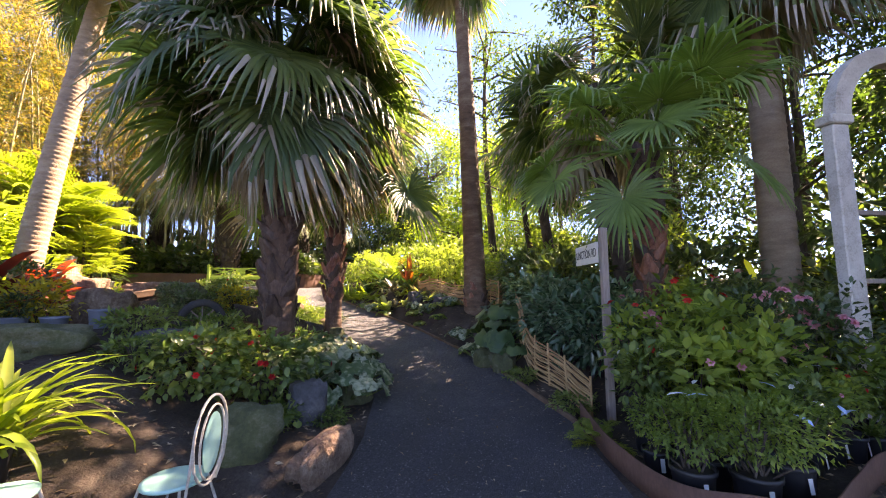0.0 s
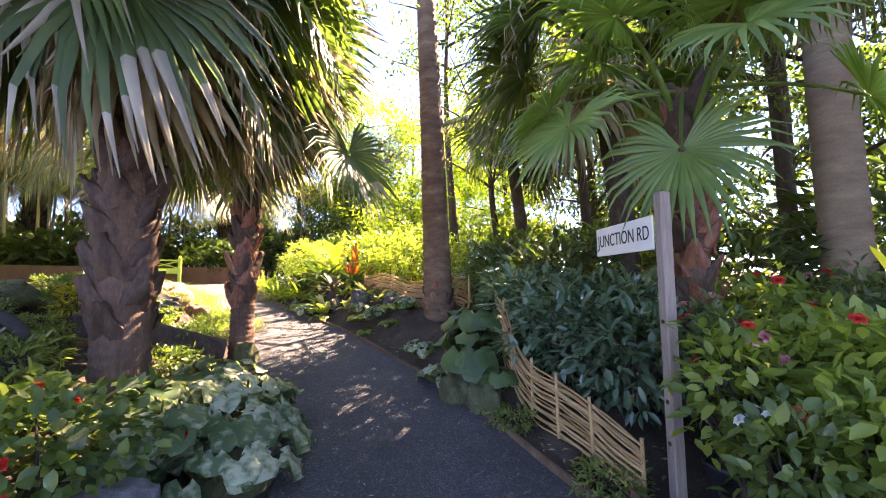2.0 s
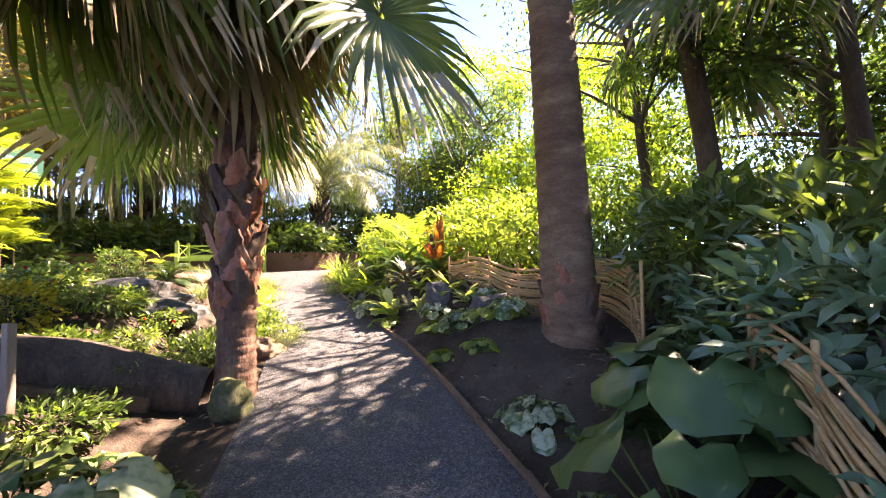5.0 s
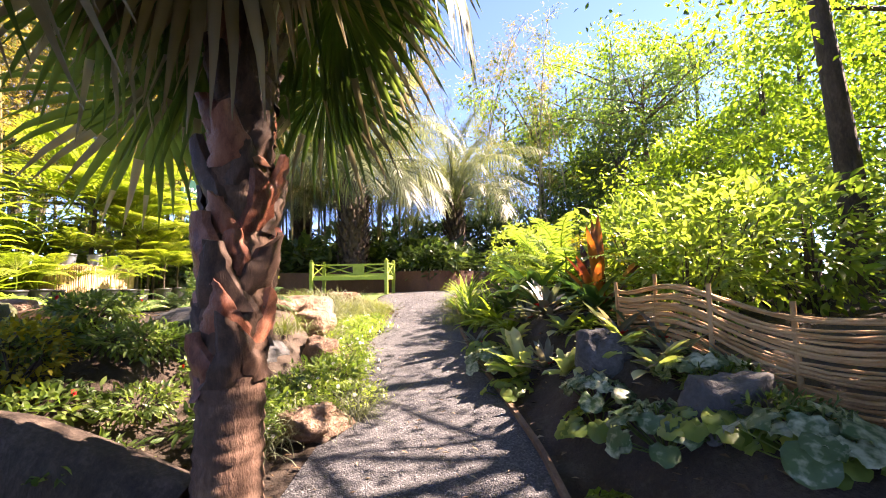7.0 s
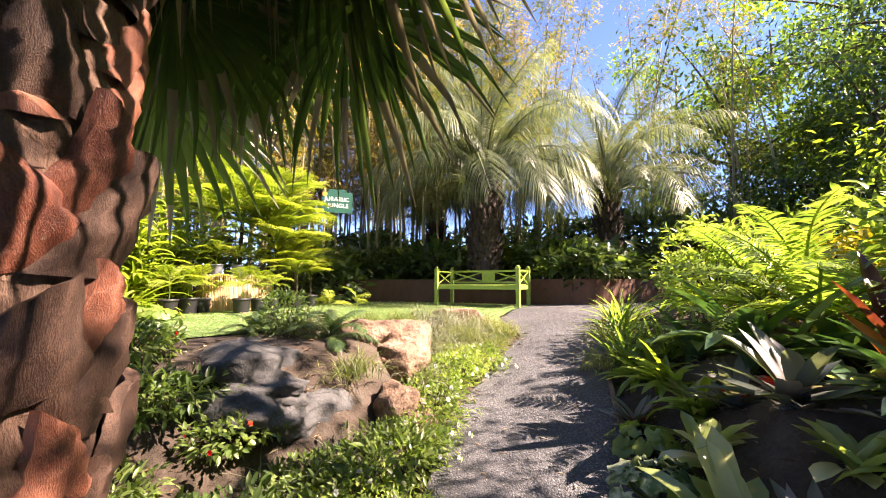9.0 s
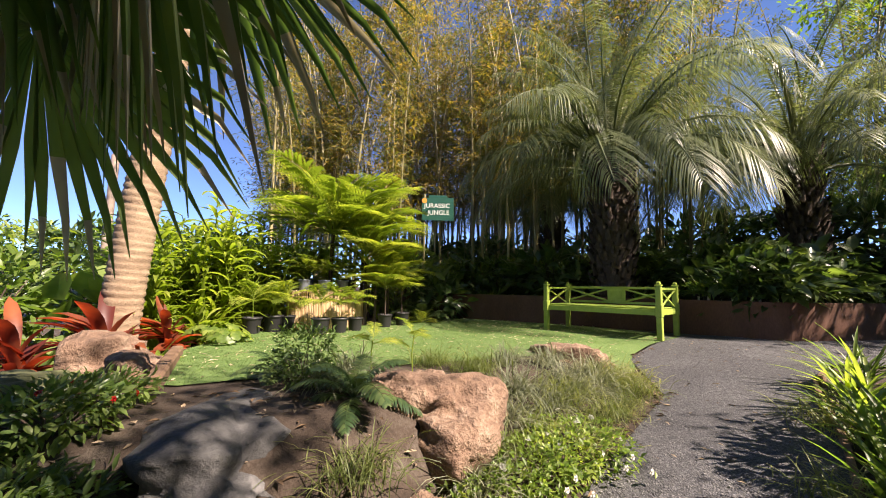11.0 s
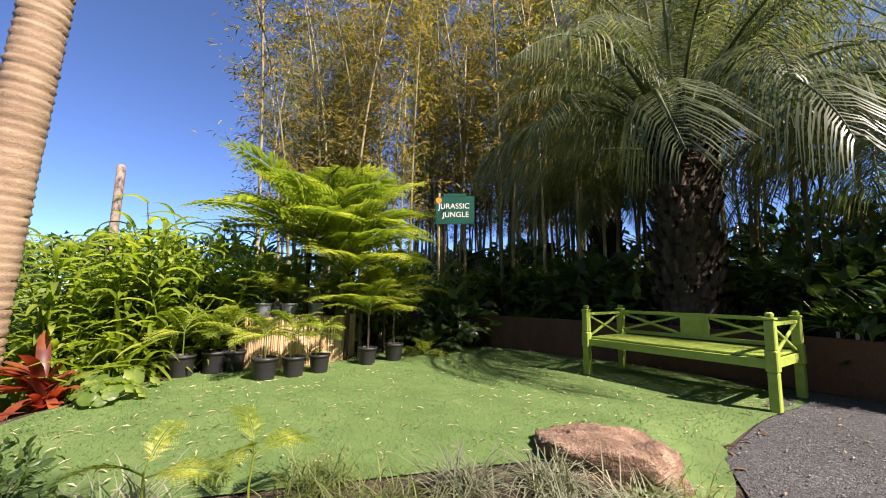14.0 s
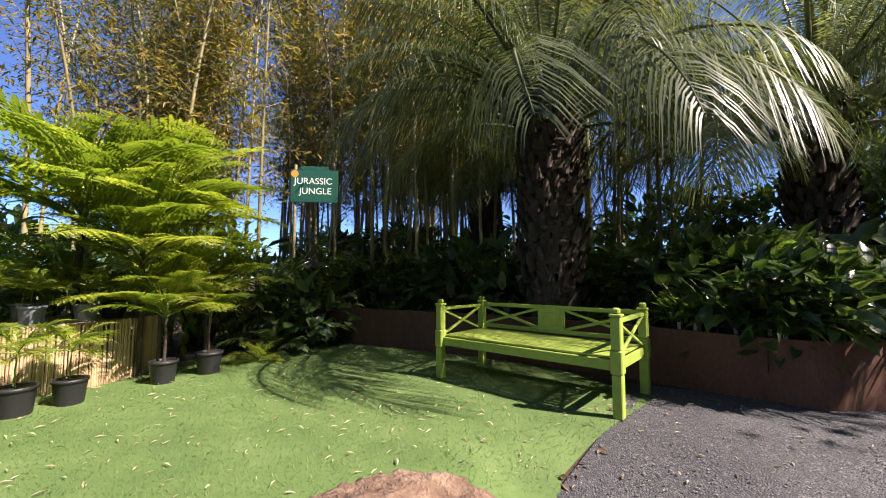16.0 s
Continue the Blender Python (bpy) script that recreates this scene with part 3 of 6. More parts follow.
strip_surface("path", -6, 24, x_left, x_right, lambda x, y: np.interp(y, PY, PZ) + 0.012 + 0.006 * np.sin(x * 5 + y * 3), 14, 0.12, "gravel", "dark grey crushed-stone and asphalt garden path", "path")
LAWN_R = ([6.0, 6.4, 8, 10, 10.6, 11.2, 11.6, 12.2, 13.2], [-5.2, -4.55, -4.9, -5.1, -4.75, -4.88, -5.38, -5.62, -5.98])
LAWN_L = ([6.0, 6.6, 7, 9, 11, 12, 12.8, 13.2], [-6.6, -8.2, -9.2, -9.9, -10.4, -9.2, -8.1, -7.3])


def lawn_z(x, y):
    """Height of the lawn, which dips to meet the path."""
    z = 1.35 + 0.006 * np.sin(x * 2 + y * 3) - sstep((x + 5.9) / 0.7) * sstep((y - 10.1) / 0.7) * np.maximum(0, 1.335 - np.interp(y, PY, PZ))
    return np.maximum(z, ground(x, y, False) + 0.014)


strip_surface("lawn", 6.0, 13.2, lambda y: np.interp(y, *LAWN_L), lambda y: np.interp(y, *LAWN_R), lawn_z, 40, 0.12, "turf", "short bright green artificial turf lawn with dry leaves on it", "lawn")

# ---- planter wall and edging ----
WALL = [(-15, 8.2), (-13, 9.2), (-11.3, 10.3), (-10.2, 11.2), (-9.1, 12.1), (-8.15, 12.85), (-7.1, 13.45), (-6.2, 13.8), (-5.3, 14.12), (-4.95, 14.65), (-4.8, 15.5), (-4.85, 17.2), (-5.6, 19)]


def smooth_path(pts, n):
    """Catmull-Rom through pts."""
    p = np.array(pts, dtype=float)
    p = np.vstack([2 * p[0] - p[1], p, 2 * p[-1] - p[-2]])
    out = []
    for k in range(1, len(p) - 2):
        for t in np.linspace(0, 1, n, endpoint=False):
            a, b, c, d = p[k - 1], p[k], p[k + 1], p[k + 2]
            out.append(0.5 * (2 * b + (c - a) * t + (2 * a - 5 * b + 4 * c - d) * t * t + (3 * b - a - 3 * c + d) * t ** 3))
    out.append(p[-2])
    return np.array(out)


def sweep(path2, zlo, zhi, thick):
    """An upright band along a plan line, with thickness; zlo and zhi per point."""
    p = np.asarray(path2)
    t = unit(np.gradient(p, axis=0))
    nrm = np.stack([-t[:, 1], t[:, 0]], -1) * thick / 2
    n = len(p)
    zlo, zhi = np.broadcast_to(zlo, (n,)), np.broadcast_to(zhi, (n,))
    v = np.stack([np.column_stack([p - nrm, zlo]), np.column_stack([p - nrm, zhi]), np.column_stack([p + nrm, zhi]), np.column_stack([p + nrm, zlo])], 1).reshape(-1, 3)
    a, b = np.meshgrid(np.arange(n - 1), np.arange(4), indexing="ij")
    f = np.stack([a * 4 + b, a * 4 + (b + 1) % 4, (a + 1) * 4 + (b + 1) % 4, (a + 1) * 4 + b], -1).reshape(-1, 4)
    g = Geo().add(v, f)
    g.add(v[:4], [(0, 1, 2, 3)]).add(v[-4:], [(3, 2, 1, 0)])
    return g


wp = smooth_path(WALL, 6)
solo("wall_planter", sweep(wp, 1.2, 1.97, 0.05).mesh("wall_planter", "rust_wall", False), "curved dark rust-brown steel retaining wall of a raised bed", "retaining wall", kind="structure")
# soil inside the planter
back = np.array([(p[0] - 4.5, p[1] + 5.0) for p in wp])
pv = np.concatenate([np.column_stack([wp, np.full(len(wp), 1.86)]), np.column_stack([back, np.full(len(wp), 1.9)])])
nw = len(wp)
solo("planter_soil", np_mesh("planter_soil", pv, np.array([(k, k + 1, nw + k + 1, nw + k) for k in range(nw - 1)]), "mulch"), "dark soil filling the raised bed", "soil", kind="structure")

yy = np.arange(1.9, 12.9, 0.55)
edging = thing("path_edging", "weathered brown timber edging along the path", "edging", kind="structure")
for a in range(len(yy) - 1):
    q = np.linspace(yy[a] + 0.003, yy[a + 1] - 0.003, 4)
    z = np.interp(q, PY, PZ)
    pp = np.column_stack([x_right(q) + 0.02, q])
    part("plank", sweep(pp, z - 0.06, z + 0.055 + RNG.uniform(-0.008, 0.008), 0.035).mesh("plank", "edging_wood", False), edging)

# ---- palms ----
FAN = {}
for el in (75, 50, 25, 0, -30, -62):
    FAN[el] = [fan_mesh("frond", el, 0.92, 0.75, "fan_green", 0.2 + 0.0055 * (75 - el), seed=el + 100 + s, tips=0.15 + 0.45 * (el < 30)) for s in (0, 1)]
FAN_DRY = [fan_mesh("frond", el, 0.85, 0.7, "fan_dry", 0.7, seed=el + 500, spread=2.0, n=28) for el in (-35, -60, -75)]
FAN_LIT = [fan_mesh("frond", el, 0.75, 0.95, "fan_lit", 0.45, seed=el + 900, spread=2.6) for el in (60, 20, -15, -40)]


def boot_mesh(s, seed, mat="boot_red"):
    """A split, curling old leaf base."""
    rg = np.random.default_rng(abs(seed))
    rows, nr, nc = [], 9, 7
    cut, skew = rg.uniform(-0.25, 0.25), rg.normal(0, 0.12)
    for u in np.linspace(0, 1, nr):
        w = s * (0.24 + 0.5 * (1 - u) ** 1.3 + 0.05 * rg.normal())
        out = s * (0.1 * math.sin(3.1 * u) + 0.27 * u ** 1.9)
        z = s * 1.4 * u
        q = np.linspace(-1, 1, nc)
        keel = s * (0.2 - 0.06 * u) * (1 - q ** 2) + 0.03 * s * rg.normal(0, 1, nc)
        split = -0.3 * s * (1 - u) ** 3 * np.exp(-(q / 0.3) ** 2)
        rows.append(np.column_stack([out + keel + split - 0.3 * s * (1 - u) * q ** 2, w * q + skew * s * u ** 2, z + s * cut * q * u ** 3 + 0.02 * s * rg.normal(0, 1, nc)]))
    front = np.array(rows)
    rear = front.copy()
    rear[..., 0] -= s * 0.16
    g = Geo()
    idx = np.array([(nc * i + j, nc * i + j + 1, nc * i + nc + j + 1, nc * i + nc + j) for i in range(nr - 1) for j in range(nc - 1)])
    g.add(front.reshape(-1, 3), idx).add(rear.reshape(-1, 3), idx[:, ::-1])
    top = np.concatenate([front[-1], rear[-1]])
    g.add(top, [(j, j + 1, j + nc + 1, j + nc) for j in range(nc - 1)])
    for col in (0, nc - 1):
        g.add(np.concatenate([front[:, col], rear[:, col]]), [(i, i + 1, nr + i + 1, nr + i) for i in range(nr - 1)])
    return g.mesh("boot", mat)


BOOTS = [boot_mesh(1.0, s) for s in range(6)]
BOOTS_DARK = [boot_mesh(1.0, s, "boot_dark") for s in range(6)]


def trunk_geo(top, r0, r1, lean=(0, 0), sides=16, ring=0.09, depth=0.06, bow=0.0):
    """A palm trunk with leaf-scar rings, flared at the foot."""
    n = int(top / ring * 3)
    u = np.linspace(0, 1, n)
    ph = (np.arange(n) % 3) / 3
    r = r0 + (r1 - r0) * u + min(0.07, r0 * 0.45) * np.exp(-u * top / 0.22)
    r = r * (1 - depth * ph + RNG.normal(0, 0.012, n))
    b = bow * np.sin(np.pi * u)
    pts = np.column_stack([lean[0] * u ** 1.2 + b, lean[1] * u ** 1.2, u * (top + 0.35) - 0.35])
    return pts, tube(pts, r, sides)


def fan_palm(at, h, r, crown, label, boots=(0, 0), lean=(0, 0), dry=0.25, size=1.0, trunk_mat="trunk_brown", seed=0, lit=False, r1=None, boot_size=0.2, ring=0.09, depth=0.06, low=-62, dark_boots=False):
    rg = np.random.default_rng(abs(seed))
    x, y = at[:2]
    z = at[2] if len(at) > 2 else gz(x, y)
    ob = thing("fan_palm", label, "palm tree", (x, y, z))
    pts, t = trunk_geo(h, r, r1 or r * 0.85, lean, ring=ring, depth=depth)
    part("trunk", Geo().add(*t).mesh("trunk", trunk_mat), ob, "fibrous ringed palm trunk")
    if boots[1] > boots[0]:
        zz, k = boots[0], 0
        while zz < boots[1]:
            for q in range(4):
                a = k * 2.399 + q * np.pi / 2 + rg.normal(0, 0.25)
                c = [np.interp(zz, pts[:, 2], pts[:, i]) for i in range(2)]
                rr = r * 0.84
                s = boot_size * rg.uniform(0.75, 1.25)
                m = Matrix.Translation((c[0] + rr * math.cos(a), c[1] + rr * math.sin(a), zz + rg.normal(0, 0.05))) @ Matrix.Rotation(a, 4, "Z") @ Matrix.Rotation(rg.normal(0, 0.14), 4, "X") @ Matrix.Rotation(rg.uniform(-0.06, 0.12), 4, "Y") @ Matrix.Scale(s, 4)
                part("boot", (BOOTS_DARK if dark_boots or rg.random() < 0.5 else BOOTS)[rg.integers(6)], ob, "", m)
            zz += boot_size * 0.95
            k += 1
    top = pts[-1] - np.array([0, 0, 0.12])
    for k in range(crown):
        u = (k + 0.5) / crown
        a = k * 2.399 + rg.normal(0, 0.2)
        el = 78 - (78 - low) * u ** 0.9 + rg.normal(0, 8)
        if lit:
            me = FAN_LIT[int(np.argmin([abs(el - e) for e in (60, 20, -15, -40)]))]
        elif el < 5 and rg.random() < dry:
            me = FAN_DRY[rg.integers(3)]
        else:
            key = min(FAN, key=lambda e: abs(e - el))
            me = FAN[key][rg.integers(2)]
        s = size * rg.uniform(0.85, 1.15)
        zt = top[2] - 0.35 * u * size
        m = Matrix.Translation((top[0] + 0.1 * math.cos(a), top[1] + 0.1 * math.sin(a), zt)) @ Matrix.Rotation(a, 4, "Z") @ Matrix.Rotation(rg.normal(0, 0.35), 4, "X") @ Matrix.Scale(s, 4)
        part("frond", me, ob, "", m)
    return ob


fan_palm((-1.55, 3.66, 0.22), 4.9, 0.23, 62, "fan palm with a shaggy brown trunk and drooping grey-green fronds", (0.75, 4.5), (-0.15, 0.1), 0.2, 1.5, seed=3, boot_size=0.22, low=-44, dark_boots=True)
fan_palm((-1.45, 6.02, 0.3), 4.85, 0.175, 54, "fan palm with red-brown peeling leaf bases up its trunk", (0.85, 4.6), (0.05, 0.05), 0.15, 1.25, seed=5, boot_size=0.2, depth=0.11, ring=0.07, low=-40)
fan_palm((1.55, 6.55, 0.86), 9.4, 0.26, 32, "tall fan palm with a smooth ringed brown trunk beside the path", (0.0, 0.3), (-0.3, 0.3), 0.3, 1.3, "palm_bark", seed=8, r1=0.13, ring=0.12, depth=0.06, low=-40, boot_size=0.15)
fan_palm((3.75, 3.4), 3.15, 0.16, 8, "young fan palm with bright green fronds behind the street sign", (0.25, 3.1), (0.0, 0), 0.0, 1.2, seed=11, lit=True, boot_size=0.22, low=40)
fan_palm((5.75, 3.6), 7.0, 0.24, 34, "thick fan palm with a pale ringed trunk", (0, 0), (0.1, 0.1), 0.2, 1.5, "ring_trunk", seed=14, r1=0.2, ring=0.11, depth=0.05, low=-40)
fan_palm((-7.0, 5.05), 7.6, 0.24, 26, "leaning palm with a banded tan trunk at the lawn's edge", (0, 0), (0.4, 0.9), 0.15, 1.3, "ring_trunk", seed=17, r1=0.17, ring=0.085, depth=0.1, low=-8)
fan_palm((3.9, 8.6), 3.9, 0.15, 9, "slender dark-trunked fan palm among the shrubs", (0, 0), (-0.6, -0.3), 0.2, 1.1, "dark_bark", seed=23, low=-25)
fan_palm((4.3, 5.2), 4.6, 0.18, 22, "fan palm in shade behind the woven fence", (0, 0), (-0.5, 0.0), 0.2, 1.3, "dark_bark", seed=29, low=-25)
lit_palm = [o for o in bpy.data.objects if o.name.startswith("fan_palm") and o.get("label", "").startswith("young")][0]
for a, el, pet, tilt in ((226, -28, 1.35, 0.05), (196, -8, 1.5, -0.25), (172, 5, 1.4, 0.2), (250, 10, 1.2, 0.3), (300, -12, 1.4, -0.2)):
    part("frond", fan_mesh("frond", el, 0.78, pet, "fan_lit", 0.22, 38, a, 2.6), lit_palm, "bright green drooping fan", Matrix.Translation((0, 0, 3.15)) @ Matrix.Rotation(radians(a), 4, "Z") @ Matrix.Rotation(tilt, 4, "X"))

JELLY = [pinnate_mesh("frond", el, 2.6, "jelly_leaf", 64, 0.55, 0.0115, ar, 1.25, 0.22, 0.45, seed=el) for el, ar in ((86, 1.1), (78, 1.4), (67, 1.6), (56, 1.75), (44, 1.85), (30, 1.8))]


def jelly_palm(at, h, r, n, size, label, seed):
    rg = np.random.default_rng(abs(seed))
    ob = thing("jelly_palm", label, "palm tree", at)
    pts, t = trunk_geo(h, r, r * 0.9, (0, 0), ring=0.12, depth=0.12)
    part("trunk", Geo().add(*t).mesh("trunk", "dark_bark"), ob, "thick dark trunk with old leaf stubs")
    stub = Geo().add(*tube([(0, 0, 0), (0.06, 0, 0.12), (0.14, 0, 0.3), (0.2, 0, 0.42)], (0.075, 0.06, 0.045, 0.03), 6)).mesh("leaf_stub", "dark_bark")
    for k in range(int(h * 44)):
        a, zz = k * 2.399, 0.15 + (h - 0.2) * k / (h * 44)
        part("leaf_stub", stub, ob, "", Matrix.Translation((r * 0.8 * math.cos(a), r * 0.8 * math.sin(a), zz)) @ Matrix.Rotation(a, 4, "Z") @ Matrix.Scale(rg.uniform(0.6, 1.1), 4))
    for k in range(n):
        u = (k + 0.5) / n
        a = k * 2.399 + rg.normal(0, 0.15)
        i = min(5, int(u * 6))
        m = Matrix.Translation((0.12 * math.cos(a), 0.12 * math.sin(a), h - 0.1 - 0.3 * u)) @ Matrix.Rotation(a, 4, "Z") @ Matrix.Rotation(rg.normal(0, 0.2), 4, "X") @ Matrix.Scale(size * rg.uniform(0.85, 1.15), 4)
        part("frond", JELLY[i], ob, "", m)
    return ob


jelly_palm((-8.05, 13.72, 1.85), 3.2, 0.43, 62, 1.38, "jelly palm with arching silver-green fronds in the raised bed", 9)
jelly_palm((-6.2, 16.9, 1.85), 3.0, 0.3, 50, 1.3, "smaller jelly palm with silver-green fronds further along the raised bed", 12)
jelly_palm((-11.5, 14.5, 1.85), 3.0, 0.32, 44, 0.95, "jelly palm half hidden by bamboo", 4)

fan_two = [o for o in bpy.data.objects if o.name.startswith("fan_palm") and "peeling" in o.get("label", "")][0]
BROAD = [fan_mesh("frond", -30, 0.85, 1.8, "fan_green", 0.16, 40, 701, 2.6, 0.3), fan_mesh("frond", -5, 0.85, 1.4, "fan_green", 0.16, 40, 702, 2.6, 0.3)]
BROAD.append(fan_mesh("frond", -42, 0.95, 1.75, "fan_green", 0.3, 44, 703, 2.5, 0.35))
for a, i, tilt, k in ((148, 0, 0.1, 1.05), (166, 0, 0.15, 1.3), (158, 1, -0.1, 1.5), (178, 0, -0.2, 1.0), (95, 1, 0.2, 1.0), (215, 1, 0.1, 1.0), (250, 0, 0.2, 1.0), (300, 1, -0.1, 1.15), (328, 0, 0.15, 1.3), (152, 2, 0.2, 1.0), (128, 2, -0.15, 1.05), (200, 2, 0.1, 0.95)):
    part("frond", BROAD[i], fan_two, "", Matrix.Translation((0.05, 0.05, 4.5)) @ Matrix.Rotation(radians(a), 4, "Z") @ Matrix.Rotation(tilt, 4, "X") @ Matrix.Scale(k, 4))

# ---- bench ----
bench = thing("garden_bench", "lime green painted wooden garden bench with crossed back rails", "bench", (-6.85, 12.5, 1.35), 26.1)
BL, BD, BH = 1.98, 0.84, 0.9
for sx in (-1, 1):
    for sy in (-1, 1):
        g = Geo().add(*box(-0.042, -0.042, 0, 0.042, 0.042, 0.36, 0.008)).add(*box(-0.05, -0.05, 0.36, 0.05, 0.05, 0.56, 0.01)).add(*box(-0.042, -0.042, 0.56, 0.042, 0.042, BH - 0.06, 0.008))
        g.add(*box(-0.05, -0.05, BH - 0.06, 0.05, 0.05, BH - 0.035, 0.006)).add(*box(-0.03, -0.03, BH - 0.035, 0.03, 0.03, BH + 0.015, 0.012))
        part("leg", g.mesh("leg", "lime_paint", False), bench, "", pose(sx * BL / 2, sy * BD / 2, 0))
for sy in (-1, 1):
    beam("apron", (-BL / 2 + 0.05, sy * BD / 2, 0.43), (BL / 2 - 0.05, sy * BD / 2, 0.43), 0.03, 0.09, "lime_paint", bench)
for sx in (-1, 1):
    beam("side_apron", (sx * BL / 2, -BD / 2 + 0.05, 0.43), (sx * BL / 2, BD / 2 - 0.05, 0.43), 0.03, 0.09, "lime_paint", bench)
    beam("arm_rail", (sx * BL / 2, -BD / 2 + 0.045, 0.8), (sx * BL / 2, BD / 2 - 0.045, 0.8), 0.045, 0.035, "lime_paint", bench)
    beam("side_brace", (sx * BL / 2, -BD / 2 + 0.05, 0.5), (sx * BL / 2, BD / 2 - 0.05, 0.78), 0.022, 0.03, "lime_paint", bench)
    beam("side_brace", (sx * BL / 2 + 0.001, -BD / 2 + 0.05, 0.78), (sx * BL / 2 + 0.001, BD / 2 - 0.05, 0.5), 0.018, 0.026, "lime_paint", bench)
for k in range(11):
    yk = -BD / 2 + 0.06 + k * (BD - 0.12) / 10
    part("seat_slat", box_mesh("seat_slat", (-BL / 2 + 0.02, -0.03, 0, BL / 2 - 0.02, 0.03, 0.022), "lime_paint"), bench, "", pose(0, yk, 0.478))
for z in (0.54, 0.815):
    beam("back_rail", (-BL / 2 + 0.045, BD / 2, z), (BL / 2 - 0.045, BD / 2, z), 0.03, 0.045, "lime_paint", bench)
for sx in (-1, 1):
    x0, x1 = sx * 0.17, sx * (BL / 2 - 0.045)
    beam("back_brace", (x0, BD / 2, 0.565), (x1, BD / 2, 0.79), 0.022, 0.034, "lime_paint", bench)
    beam("back_brace", (x0, BD / 2 + 0.002, 0.79), (x1, BD / 2 + 0.002, 0.565), 0.018, 0.03, "lime_paint", bench)
panel = part("back_panel", box_mesh("back_panel", (-0.165, -0.014, 0.56, 0.165, 0.014, 0.795), "lime_paint"), bench, "", pose(0, BD / 2, 0))
part("carved_border", Geo().add(*box(-0.11, -0.02, 0.6, 0.11, -0.0145, 0.755, 0.002)).mesh("carved_border", "lime_paint", False), panel)

# ---- street sign on a post ----
def words(name, text, size, mat, parent, m, label, extrude=0.002):
    c = bpy.data.curves.new(name, "FONT")
    c.body, c.size, c.extrude, c.align_x, c.align_y = text, size, extrude, "CENTER", "CENTER"
    tmp = bpy.data.objects.new(name, c)
    scene.collection.objects.link(tmp)
    me = bpy.data.meshes.new_from_object(tmp.evaluated_get(bpy.context.evaluated_depsgraph_get()))
    bpy.data.objects.remove(tmp)
    me.materials.clear()
    me.materials.append(MATS[mat])
    return part(name, me, parent, label, m)


sign = thing("street_sign", "white street name sign on a weathered square timber post", "street sign", (2.69, 2.38, gz(2.69, 2.38)), 0)
ph = 2.03 - gz(2.69, 2.38)
part("post", Geo().add(*box(-0.04, -0.04, -0.25, 0.04, 0.04, ph, 0.008)).mesh("post", "weathered_wood", False), sign, "weathered grey timber post")
hole = Geo().add(*tube([(-0.043, 0, 0), (-0.039, 0, 0)], 0.016, 10)).add(*tube([(-0.0425, 0, 0), (-0.0424, 0, 0)], (0.016, 0.0005), 10)).mesh("bolt_hole", "black_ink")
for z in (0.55, 0.82, 1.35):
    part("bolt_hole", hole, sign, "", pose(0, 0, z - 0.1))
blade = part("sign_plate", box_mesh("sign_plate", (-0.008, -0.41, -0.122, 0.008, 0.41, 0.122), "sign_white", 0.003), sign, "white metal name plate with black letters", pose(-0.035, 0.45, 1.752 - gz(2.69, 2.38), 0, 0, -2))
words("lettering", "JUNCTION RD", 0.135, "black_ink", blade, Matrix.Translation((-0.0085, 0, 0)) @ Matrix.Rotation(radians(-90), 4, "Z") @ Matrix.Rotation(radians(90), 4, "X") @ Matrix.Diagonal((0.86, 1.1, 1, 1)), "black capital letters")

# ---- green garden sign ----
gsign = thing("garden_sign", "dark green garden sign with pale lettering on a bamboo pole", "sign", (-10.9, 10.5, 1.34), 74)
part("pole", Geo().add(*tube([(0, 0.04, -0.3), (0, 0.04, 1.5), (0, 0.04, 3.3)], 0.03, 8)).mesh("pole", "bamboo_cane"), gsign, "thin bamboo pole", pose(-0.36, 0, 0))
gp = part("sign_board", Geo().add(*box(-0.43, -0.012, 2.58, 0.43, 0.012, 3.2, 0.004)).add(*box(-0.25, -0.012, 3.2, 0.25, 0.012, 3.27, 0.004)).mesh("sign_board", "sign_green", False), gsign, "dark green board")
words("lettering", "JURASSIC", 0.17, "sign_cream", gp, Matrix.Translation((-0.02, -0.0135, 2.98)) @ Matrix.Rotation(radians(90), 4, "X"), "cream capital letters")
words("lettering", "JUNGLE", 0.17, "sign_cream", gp, Matrix.Translation((0.02, -0.0135, 2.79)) @ Matrix.Rotation(radians(90), 4, "X"), "cream capital letters")
part("sun_motif", Geo().add(*tube([(-0.36, -0.014, 3.12), (-0.36, -0.0125, 3.12)], 0.07, 12)).add(*tube([(-0.36, -0.0142, 3.12), (-0.36, -0.0143, 3.12)], (0.07, 0.0005), 12)).mesh("sun_motif", "sign_orange"), gp, "orange corner motif")

# ---- plants, built once by kind and then copied ----
KINDS = {}


def place(key, x, y, s=1.0, rz=None, z=None, label=None):
    """A plant of that kind at x, y on the ground."""
    rz = RNG.uniform(0, 360) if rz is None else rz
    z = gz(x, y) if z is None else z
    m = pose(x, y, z, 0, 0, rz) @ Matrix.Scale(s, 4)
    if KINDS[key][1] is None:
        KINDS[key] = (KINDS[key][0], KINDS[key][0]())
    ob = copy_thing(KINDS[key][1], m)
    return tagged(ob, label or "")


def kind_of(key):
    def wrap(fn):
        KINDS[key] = (fn, None)
        return fn
    return wrap


